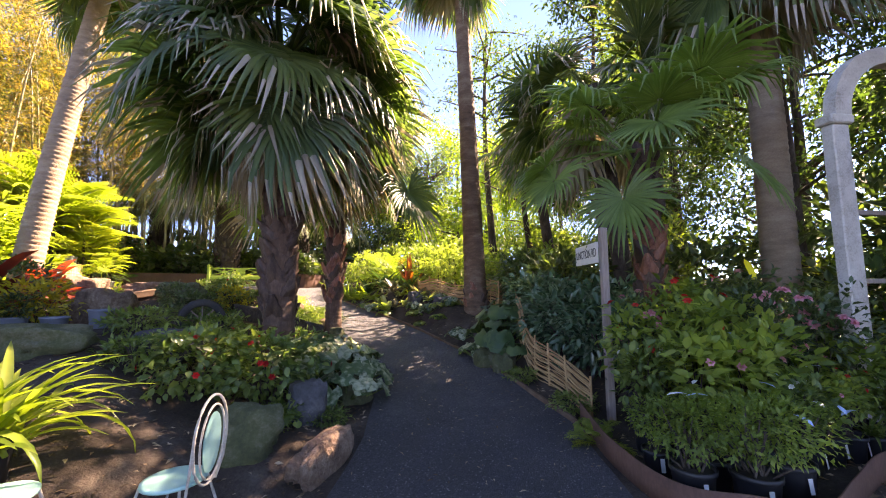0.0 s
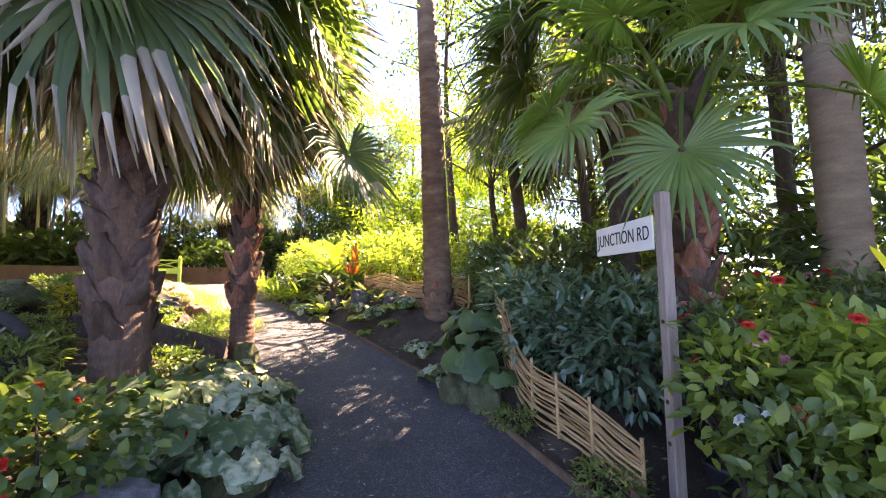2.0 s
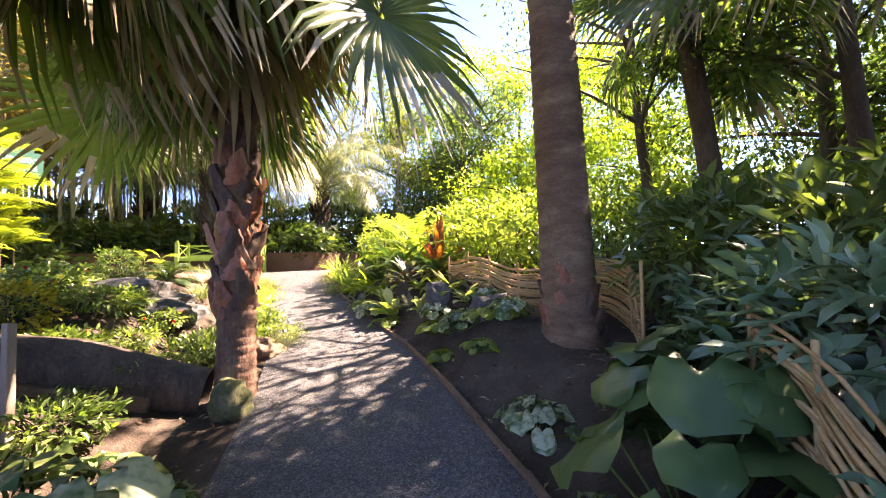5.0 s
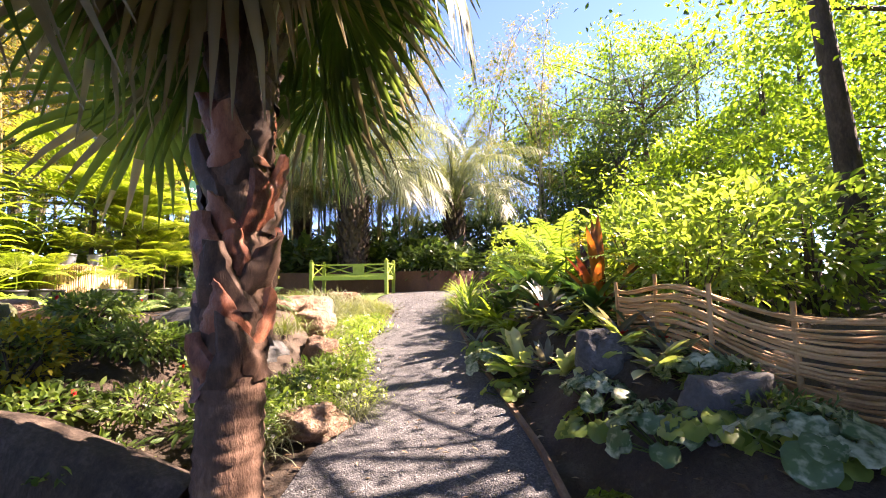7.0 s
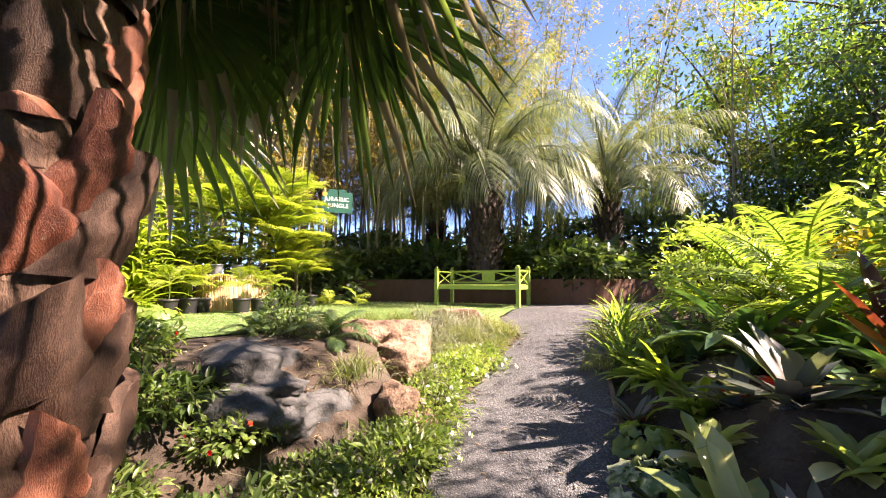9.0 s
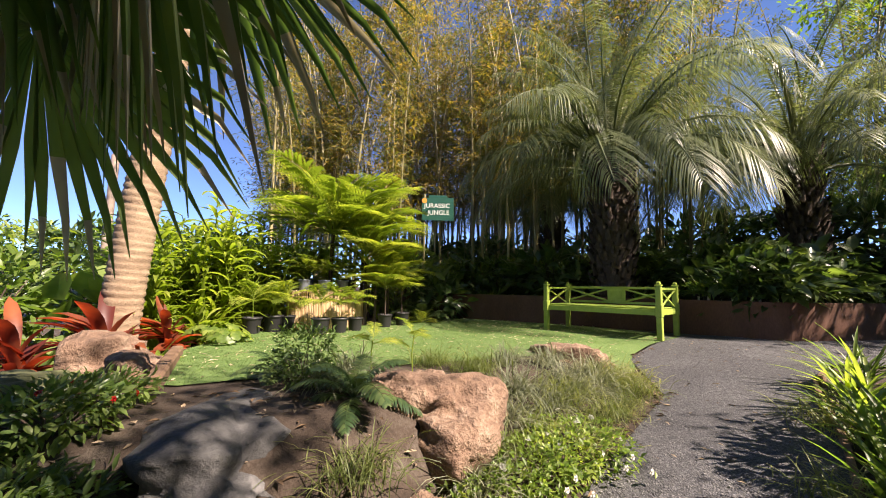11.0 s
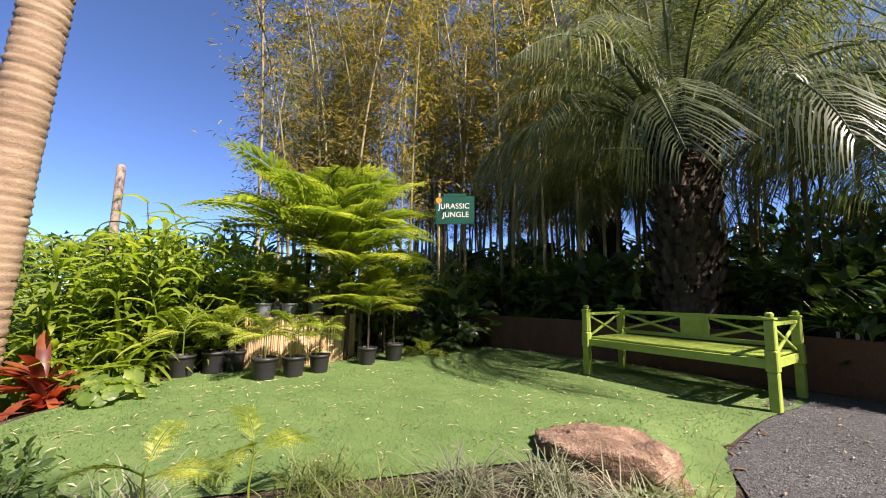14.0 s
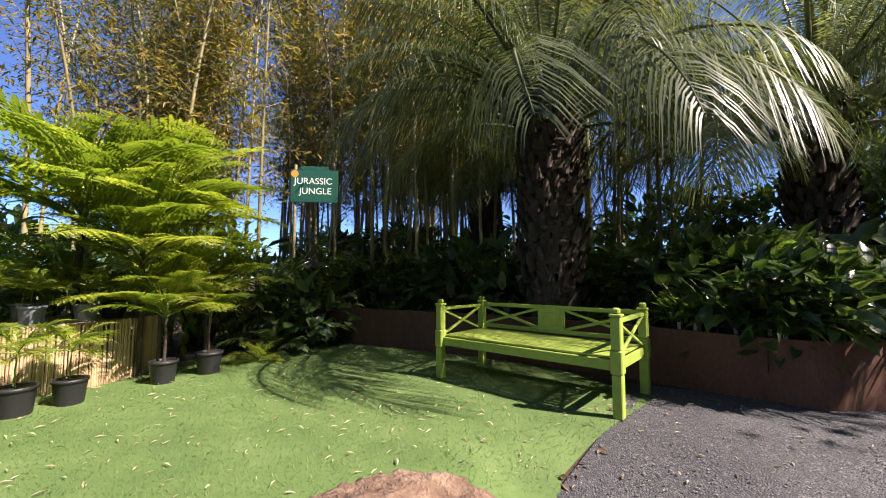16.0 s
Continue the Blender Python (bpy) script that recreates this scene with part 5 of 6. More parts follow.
for k in range(6):
    KINDS["bamboo%d" % k] = ((lambda k=k: bamboo_variant(k)), None)
rb = np.random.default_rng(5)
count = 0
while count < 150:
    x, y = rb.uniform(-19, -2.5), rb.uniform(8.5, 23)
    wy = np.interp(x, [p[0] for p in WALL], [p[1] for p in WALL]) if x < -4.9 else 18.5
    if y < wy + 1.2 or y > wy + 7.5 or (x + 8.05) ** 2 + (y - 13.75) ** 2 < 2.2 or (x > -9.5 and rb.random() < 0.72) or (x < -14 and y < 9.8):
        continue
    place("bamboo%d" % (count % 6), x, y, rb.uniform(0.95, 1.35), z=1.85)
    count += 1

while count < 215:
    x, y = rb.uniform(-20, -11.2), rb.uniform(5.6, 11)
    if y > np.interp(x, [p[0] for p in WALL], [p[1] for p in WALL]) - 0.3 or y < 5.6 + (x + 20) * 0.08:
        continue
    place("bamboo%d" % (count % 6), x, y, rb.uniform(0.85, 1.25))
    count += 1

# ---- understory of the raised bed ----
ru = np.random.default_rng(6)
for k, (wx, wy) in enumerate(wp[::2]):
    if wx < -13.5:
        continue
    t = unit(wp[min(2 * k + 1, nw - 1)] - wp[max(2 * k - 1, 0)])
    nrm = np.array([-t[1], t[0]])
    for dep in (0.5, 1.15, 1.9):
        p = np.array([wx, wy]) + nrm * (dep + ru.normal(0, 0.12)) + t * ru.normal(0, 0.2)
        if (p[0] + 8.05) ** 2 + (p[1] - 13.75) ** 2 < 0.3:
            continue
        key = ("philodendron", "mid", "darkfern", "dracaena", "philodendron", "bigleaf")[ru.integers(6)] if dep > 0.6 else ("philodendron", "dracaena", "darkfern", "dracaena")[ru.integers(4)]
        place(key, p[0], p[1], ru.uniform(0.75, 1.15) * (0.8 if dep < 0.6 else 1.1), z=1.86)
for x, y, s in ((-12.2, 12.6, 1.8), (-10.6, 13.4, 1.7), (-9.6, 14.6, 1.9), (-6.6, 15.6, 1.5), (-7.3, 17.2, 1.8), (-13.8, 11.2, 1.8), (-12.6, 15.2, 2.0), (-9.2, 17.5, 2.0), (-5.6, 19.6, 1.8)):
    place(("dark", "philodendron", "darkfern")[int(ru.integers(3))], x, y, s, z=1.86)

for k in range(20):
    f = k / 19
    x, y = -21 + 18 * f + ru.normal(0, 0.3), 11.5 + 11.5 * f + ru.normal(0, 0.4)
    place(("dark", "mid", "dark")[k % 3], x, y, ru.uniform(2.1, 2.8), z=1.6)

# ---- rocks ----
def rock(x, y, rx, ry, rz, mat, seed, label, lift=0.25, rot=0, sub=4, z=None):
    return solo("rock", rock_mesh("rock", rx, ry, rz, mat, seed, sub), label, "rock", pose(x, y, gz(x, y) + rz * lift if z is None else z, 0, 0, rot))


rock(-3.75, 6.8, 1.15, 0.66, 0.44, "rock_grey", 1, "large dark grey boulder beside the path", 0.35, 30, 5, 0.97)
rock(-3.95, 8.3, 0.62, 0.5, 0.4, "rock_brown", 2, "reddish-brown boulder in the grass strip", 0.45, 40, 5, 1.12)
rock(-5.2, 10.5, 0.56, 0.44, 0.3, "rock_brown", 3, "low reddish-brown rock at the lawn's edge", 0.45, 65, 5, 1.2)
rock(-3.0, 8.05, 0.3, 0.25, 0.3, "rock_brown", 4, "small brown rock by the path", 0.3)
rock(-0.16, 1.3, 0.13, 0.42, 0.22, "rock_brown", 5, "long brown split rock on the path's edge", 0.3, -18)
rock(-0.6, 2.2, 0.22, 0.2, 0.34, "rock_grey", 6, "upright grey rock under the flowering bush", 0.35, 10)
rock(-0.85, 1.45, 0.3, 0.28, 0.3, "rock_moss", 7, "mossy rounded rock in the bed", 0.3, 30)
rock(-0.35, 3.0, 0.28, 0.3, 0.28, "rock_moss", 8, "mossy rock at the path's edge", 0.25, 60)
rock(-1.28, 5.75, 0.2, 0.17, 0.24, "rock_moss", 9, "small mossy rock beside the palm's foot", 0.3, 0)
log = [(-1.66, 5.92), (-2.05, 5.72), (-2.45, 5.42), (-3.0, 4.95)]
solo("fallen_log", Geo().add(*tube([(x, y, gz(x, y) + 0.14) for x, y in log], (0.2, 0.25, 0.24, 0.2), 14)).mesh("fallen_log", "dark_bark"), "dark mossy fallen log lying in the bed", "log")
rock(0.12, 7.78, 0.2, 0.16, 0.22, "rock_grey", 11, "grey rock among bromeliads", 0.3, 20)
rock(0.78, 7.2, 0.24, 0.15, 0.2, "rock_grey", 12, "grey rock among variegated leaves", 0.3, 50)
rock(1.52, 4.3, 0.22, 0.2, 0.24, "rock_moss", 13, "rounded mossy rock in the bed", 0.3, 10)
rock(1.76, 3.98, 0.22, 0.2, 0.24, "rock_moss", 14, "rounded mossy rock in the bed", 0.3, 70)
rock(-6.05, 5.35, 0.5, 0.4, 0.42, "rock_brown", 15, "brown rock at the foot of the cordyline", 0.4, 0)
rock(-5.35, 5.9, 0.45, 0.25, 0.2, "rock_brown", 16, "flat brown rock edging the lawn", 0.4, 15)
rock(-4.3, 5.5, 0.5, 0.3, 0.24, "rock_moss", 17, "flat mossy rock below the lawn", 0.4, -20)
rock(-2.4, 2.6, 0.5, 0.4, 0.24, "rock_grey", 18, "grey stone in the mulch", 0.4, 20)
rock(-3.4, 1.8, 0.8, 0.35, 0.26, "rock_moss", 19, "long mossy stone on the bank", 0.4, 10)
rock(-4.2, 3.7, 0.4, 0.35, 0.4, "rock_brown", 20, "brown rounded rock on the bank", 0.4, 0)
rock(-1.9, 6.95, 0.3, 0.24, 0.16, "rock_brown", 21, "flat stone under the palm", 0.4, 0)

# ---- strip between lawn and path ----
rs = np.random.default_rng(8)
for y in np.arange(7.35, 10.8, 0.25):
    xl = float(x_left(y))
    place(("groundlime" if rs.random() < 0.6 else "groundgreen") if y < 9.6 else "grassgreen", xl - 0.28 + rs.normal(0, 0.05), y, rs.uniform(0.75, 1.1))
    if y > 7.9:
        place("grassgreen" if rs.random() < 0.5 else "grass", xl - 0.65 + rs.normal(0, 0.08), y + 0.1, rs.uniform(0.8, 1.1))
for x, y in ((-4.5, 8.9), (-4.75, 9.4), (-4.8, 9.9), (-4.5, 9.9), (-4.6, 10.3), (-4.9, 8.6), (-4.2, 9.2), (-4.3, 9.7), (-4.6, 7.8), (-4.3, 7.6), (-2.75, 7.75), (-2.6, 7.4), (-3.3, 7.7), (-2.6, 7.0)):
    place("grass" if rs.random() < 0.6 else "grassgreen", x, y, rs.uniform(0.8, 1.15))
place("mid", -4.35, 7.4, 0.5)
place("darkfern", -4.7, 7.2, 0.5)
place("stalkfern", -4.5, 7.95, 0.7)
place("stalkfern", -4.62, 8.35, 0.75)
place("darkfern", -3.9, 7.75, 0.6)
for x, y in ((-2.95, 6.75), (-3.15, 6.4), (-2.7, 7.15), (-3.7, 6.15), (-2.3, 6.55), (-2.7, 6.1), (-3.2, 6.2), (-2.9, 5.6), (-3.6, 5.8), (-2.3, 5.6), (-4.1, 6.2), (-2.45, 7.0), (-3.5, 5.1)):
    place("impatiens" if rs.random() < 0.35 else "groundgreen", x, y, rs.uniform(0.6, 0.85))
for x, y in ((-1.95, 6.9), (-1.75, 7.25), (-2.05, 6.6)):
    place("grass", x, y, 0.9)
    place("groundlime", x - 0.15, y + 0.1, 0.7)

# ---- lawn's far side ----
place("ginger", -8.6, 5.75, 1.2)
place("ginger", -9.3, 6.2, 1.3)
place("ginger", -8.2, 5.2, 1.1)
place("ginger", -9.3, 5.2, 1.25)
place("talltree", -9.2, 7.75, 1.15)
place("talltree", -9.7, 8.4, 1.1)
place("talltree", -9.0, 8.4, 0.85)
place("feather", -9.0, 8.6, 1.15)
place("feather", -9.8, 7.3, 1.1)
place("feather", -9.7, 9.0, 1.3)
for k in range(13):
    place(("mid", "dark", "lime")[k % 3], -13.5 - 0.5 * k + rs.normal(0, 0.5), 5.6 - 1.25 * k + rs.normal(0, 0.4), rs.uniform(2.0, 2.7), z=1.15)
place("cordyline", -6.5, 5.2, 1.35)
place("cordyline", -7.2, 5.6, 1.0)
place("cordyline", -6.0, 4.7, 1.1)
place("geranium", -7.4, 6.1, 1.2)
place("geranium", -6.9, 6.35, 0.9)
place("bigleaf", -7.9, 4.4, 1.2)
place("bigleaf", -9.0, 4.6, 1.4)
place("mid", -10.4, 5.6, 1.6)
place("mid", -11.0, 7.2, 1.9)
place("lime", -11.2, 8.7, 1.8)
place("dark", -10.8, 9.6, 1.5)
place("darkfern", -9.9, 9.9, 1.0)
place("philodendron", -10.4, 10.4, 1.1)
place("fern", -9.4, 9.7, 0.9)
place("bromgreen", -5.9, 5.9, 0.7)
place("bromred", -5.6, 5.6, 0.8)

# ---- bed on the path's outer side ----
for key, x, y, s in (
    ("farfugium", 0.5, 7.1, 0.7), ("farfugium", 1.0, 6.75, 0.62), ("farfugium", 0.12, 7.5, 0.62), ("farfugium", 0.72, 7.55, 0.6), ("bromred", 0.55, 7.7, 0.8), ("groundgreen", 0.95, 7.15, 0.5), ("geranium", 0.72, 6.55, 0.6),
    ("brom", 0.1, 7.75, 0.95), ("brom", 0.45, 7.6, 0.8), ("bromred", 0.15, 8.25, 1.1), ("brom", -0.35, 8.55, 0.85), ("bromred", 0.5, 8.1, 0.95), ("bromgreen", -0.15, 8.55, 0.7), ("geranium", 0.15, 7.35, 0.75), ("geranium", 0.7, 7.05, 0.7),
    ("bromred", -0.95, 9.2, 0.95), ("brom", -1.3, 9.45, 0.8), ("birdnest", 0.25, 8.7, 0.55), ("groundgreen", 0.75, 7.5, 0.55), ("geranium", 1.0, 6.75, 0.6), ("bromred", 0.85, 7.75, 0.8), ("brom", -0.45, 9.35, 0.9), ("geranium", 0.3, 6.85, 0.55),
    ("brom", -0.66, 8.3, 1.5), ("brom", -0.95, 8.75, 1.1), ("brom", -0.2, 8.0, 0.9), ("bromred", -0.62, 8.95, 1.35), ("bromred", -0.45, 8.25, 0.9),
    ("bromgreen", -1.15, 9.25, 0.85), ("bromgreen", -1.5, 9.65, 0.95), ("bromgreen", -1.75, 9.9, 0.9), ("bromred", -1.6, 9.25, 0.8),
    ("brom", 0.25, 7.95, 0.8), ("geranium", -1.35, 8.95, 0.8), ("farfugium", -1.05, 8.45, 0.7), ("geranium", -0.7, 8.05, 0.7),
    ("flax", -2.25, 10.35, 0.95), ("flax", -2.6, 10.95, 1.0), ("flax", -1.9, 10.5, 0.9), ("flax", -3.0, 11.6, 0.9), ("flax", -3.3, 12.2, 0.8),
    ("grassgreen", -2.35, 10.2, 1.1), ("grassgreen", -2.9, 11.2, 1.2), ("bromgreen", -1.9, 10.05, 1.0),
    ("birdnest", -0.95, 9.75, 1.05), ("birdnest", -0.55, 10.3, 1.0), ("birdnest", -1.6, 10.4, 0.8), ("birdnest", -0.1, 8.9, 0.7),
    ("agave", -0.2, 9.55, 1.0), ("cycad", -0.75, 10.4, 1.15), ("cycad", 0.55, 9.6, 1.0), ("cycad", -1.3, 11.3, 1.0),
    ("lime", 0.7, 9.0, 0.8), ("lime", 1.0, 9.8, 1.1), ("lime", 0.2, 10.6, 1.2), ("yellow", -0.6, 11.4, 1.1), ("lime", -1.8, 11.6, 1.0), ("lime", 1.8, 10.6, 1.3),
    ("mid", -1.6, 12.6, 1.1), ("mid", -0.2, 12.4, 1.3), ("lime", 1.2, 12.2, 1.5), ("mid", 2.6, 9.2, 1.2), ("lime", 2.3, 8.2, 0.9), ("mid", -2.5, 12.6, 0.8),
    ("ligularia", 1.72, 4.6, 1.15), ("ligularia", 1.95, 5.0, 1.1), ("ligularia", 1.95, 4.1, 0.6), ("farfugium", 1.38, 4.65, 0.8), ("farfugium", 1.15, 5.5, 0.7),
    ("groundgreen", 1.55, 4.4, 0.5), ("groundgreen", 1.95, 3.6, 0.5), ("geranium", 1.85, 3.9, 0.5), ("groundgreen", 2.35, 2.6, 0.6), ("geranium", 2.35, 2.05, 0.6), ("fern", 2.3, 1.75, 0.6),
    ("blue", 2.75, 4.05, 1.05), ("blue", 2.6, 4.75, 1.0), ("blue", 3.0, 3.3, 0.95), ("blue", 3.4, 4.2, 1.2), ("blue", 2.55, 5.4, 0.9), ("dark", 3.2, 5.4, 1.3), ("dark", 2.7, 6.3, 1.2),
    ("mid", 3.5, 6.4, 1.4), ("dark", 4.4, 6.6, 1.5), ("mid", 2.7, 7.3, 1.2), ("lime", 3.4, 7.6, 1.2), ("dark", 4.9, 4.3, 1.5), ("mid", 4.1, 3.4, 1.3), ("lime", 5.2, 5.8, 1.3), ("dark", 5.6, 7.4, 1.7),
    ("mid", 6.3, 8.6, 1.8), ("dark", 7.2, 5.0, 1.8), ("mid", 5.0, 9.6, 1.7), ("lime", 6.6, 6.2, 1.3), ("mid", 4.9, 2.9, 1.2), ("dark", 6.5, 2.9, 1.6), ("mid", 7.4, 2.0, 1.7), ("lime", 7.0, 3.8, 1.3),
    ("dark", 8.3, 1.0, 2.4), ("dark", 8.8, 3.2, 2.6), ("dark", 7.9, -0.8, 2.2), ("dark", 7.0, 1.2, 1.6), ("dark", 9.2, 5.2, 2.7), ("mid", 3.4, 12.6, 1.8), ("lime", 4.3, 11.0, 1.7), ("mid", 2.5, 14.2, 1.8), ("lime", 0.0, 14.6, 1.6), ("mid", 5.6, 12.6, 2.0), ("lime", 7.4, 9.8, 1.9), ("mid", 0.8, 16.2, 1.9), ("lime", -1.6, 17.0, 1.7), ("mid", -3.0, 19.0, 1.8),
):
    place(key, x, y, s)

# ---- bed on the path's inner side, near the start ----
for key, x, y, s in (
    ("begonia", -1.15, 2.35, 1.05), ("begonia", -1.7, 2.1, 1.0), ("farfugium", -0.5, 3.3, 1.45), ("farfugium", -0.65, 3.85, 1.5), ("farfugium", -1.1, 3.3, 1.5), ("farfugium", -1.05, 4.25, 1.4), ("farfugium", -0.35, 2.85, 1.15), ("farfugium", -0.85, 2.9, 1.3),
    ("farfugium", -0.85, 4.45, 0.9), ("groundgreen", -0.85, 1.9, 0.6), ("groundgreen", -0.4, 2.2, 0.5), ("geranium", -0.75, 2.0, 0.7), ("groundgreen", -2.0, 3.2, 0.9), ("groundgreen", -2.5, 3.6, 1.0),
    ("fern", -1.05, 4.75, 0.6), ("mid", -2.7, 4.4, 0.4), ("groundgreen", -1.9, 4.9, 0.8), ("yellow", -3.3, 5.6, 0.6), ("dark", -3.2, 4.2, 0.45), ("dark", -3.9, 4.8, 0.45), ("groundgreen", -3.0, 2.9, 0.9), ("groundgreen", -2.3, 2.0, 0.8),
    ("grass", -2.0, 2.7, 0.9), ("mid", -4.9, 4.6, 0.5), ("dark", -5.4, 3.6, 0.8), ("mid", -6.5, 3.2, 1.2), ("lime", -7.4, 3.4, 1.4), ("cordyline", -5.3, 3.2, 1.6), ("cordyline", -4.9, 2.6, 1.5), ("cordyline", -5.8, 2.3, 1.6), ("bigleaf", -5.0, 2.0, 0.9),
    ("yellow", -4.4, 2.9, 0.8), ("lime", -6.3, 2.0, 1.3), ("dark", -4.0, 0.7, 0.8), ("dark", -4.8, 0.6, 1.0), ("flax", -6.0, 1.2, 1.4), ("lime", -7.5, 0.5, 1.6), ("mid", -8.6, 2.2, 1.8),
):
    place(key, x, y, s)

# ---- woven fences ----
def wicker_fence(label, line, h, strands=13, seed=0, h0=None):
    rg = np.random.default_rng(seed)
    ob = thing("woven_fence", label, "fence")
    p = smooth_path(line, 8)
    d = np.concatenate([[0], np.cumsum(np.linalg.norm(np.diff(p, axis=0), axis=1))])
    L = d[-1]
    at = lambda s: np.array([np.interp(s, d, p[:, 0]), np.interp(s, d, p[:, 1])])
    n = max(3, int(L / 0.42))
    h0 = h if h0 is None else h0
    hs = lambda s: h0 + (h - h0) * s / L
    for k in range(n + 1):
        c = at(L * k / n)
        z = gz(*c)
        lean = rg.normal(0, 0.02, 2)
        part("stake", Geo().add(*tube([(c[0], c[1], z - 0.15), (c[0] + lean[0], c[1] + lean[1], z + hs(L * k / n) + rg.uniform(0.03, 0.1))], (0.017, 0.014), 7)).mesh("stake", "wicker"), ob)
    for j in range(strands):
        for lay in (0, 1):
            q = np.linspace(0, L, n * 4 + 1)
            zz = (j + 0.5 + 0.35 * lay) / strands
            side = 0.022 * np.sin(q / L * n * np.pi + (j + lay) * np.pi)
            pts = np.array([[*at(s), gz(*at(s)) + zz * hs(s)] for s in q])
            t = unit(np.gradient(pts[:, :2], axis=0))
            pts[:, 0] -= t[:, 1] * side
            pts[:, 1] += t[:, 0] * side
            pts[:, 2] += np.cumsum(rg.normal(0, 0.004, len(q))) + rg.normal(0, 0.008)
            part("withy", Geo().add(*tube(pts, rg.uniform(0.007, 0.013), 5)).mesh("withy", "wicker"), ob)
    return ob


wicker_fence("low woven willow fence along the garden bed", [(2.5, 2.45), (2.27, 3.2), (2.1, 4.1), (2.15, 4.95)], 0.62, 12, 1, 0.42)
wicker_fence("low woven willow fence curving round the palm", [(1.95, 5.9), (2.15, 6.7), (1.9, 7.25), (1.3, 7.4), (0.72, 7.85), (0.36, 8.25), (0.15, 8.5)], 0.42, 19, 2, 0.64)

# ---- nursery pots ----
def pot_mesh(r, h, mat):
    pr = [(r * 0.76, 0), (r * 0.8, 0.02), (r * 0.93, h * 0.86), (r * 0.94, h * 0.87), (r * 1.02, h * 0.88), (r * 1.02, h), (r * 0.94, h), (r * 0.9, h * 0.9)]
    n = 18
    th = np.arange(n) * 2 * np.pi / n
    v = np.array([[rr * math.cos(a), rr * math.sin(a), z] for rr, z in pr for a in th])
    f = [(n * i + j, n * i + (j + 1) % n, n * i + n + (j + 1) % n, n * i + n + j) for i in range(len(pr) - 1) for j in range(n)]
    g = Geo().add(v, f)
    g.add(np.vstack([v[:n], [[0, 0, 0]]]), [((j + 1) % n, j, n) for j in range(n)])
    return g.mesh("pot_body", mat)


def soil_mesh(r):
    n = 14
    th = np.arange(n) * 2 * np.pi / n
    v = np.vstack([np.column_stack([r * np.cos(th), r * np.sin(th), 0 * th]), [[0, 0, r * 0.12]]])
    return np_mesh("soil", v, np.array([(j, (j + 1) % n, n) for j in range(n)]), "soil")


def pot_kind(key, r, h, mat, label, tag=None):
    def build():
        ob = thing("plant_pot", label, "plant pot", group="nursery pots")
        part("pot_body", pot_mesh(r, h, mat), ob)
        part("soil", soil_mesh(r * 0.91), ob, "dark potting soil", pose(0, 0, h * 0.9))
        if tag:
            part("price_label", Geo().add(*box(-0.016, -0.0012, -0.05, 0.016, 0.0012, 0.05, 0.0)).mesh("price_label", tag, False), ob, "white paper label on the side", pose(r * 0.2, -r * 0.96, h * 0.58, -7, 0, 14))
        return ob
    KINDS[key] = (build, None)


pot_kind("potL", 0.15, 0.27, "black_pot", "black plastic nursery pot with a white label", "tag_white")
pot_kind("potM", 0.115, 0.21, "black_pot", "small black plastic nursery pot with a white label", "tag_white")
pot_kind("potP", 0.15, 0.26, "black_pot", "black plastic nursery pot")
pot_kind("potG", 0.14, 0.24, "grey_pot", "grey-blue plastic plant pot")
TAG = Geo().add(*blade_geo(np.zeros((1, 3)), 0.0, 0.5, 0.16, 0.032, 0.9, 4, 0.05, 0.15)).mesh("plant_tag", "tag_blue")
TAGW = Geo().add(*blade_geo(np.zeros((1, 3)), 0.0, 0.6, 0.15, 0.03, 0.7, 4, 0.05, 0.15)).mesh("plant_tag", "tag_white")
rp = np.random.default_rng(12)
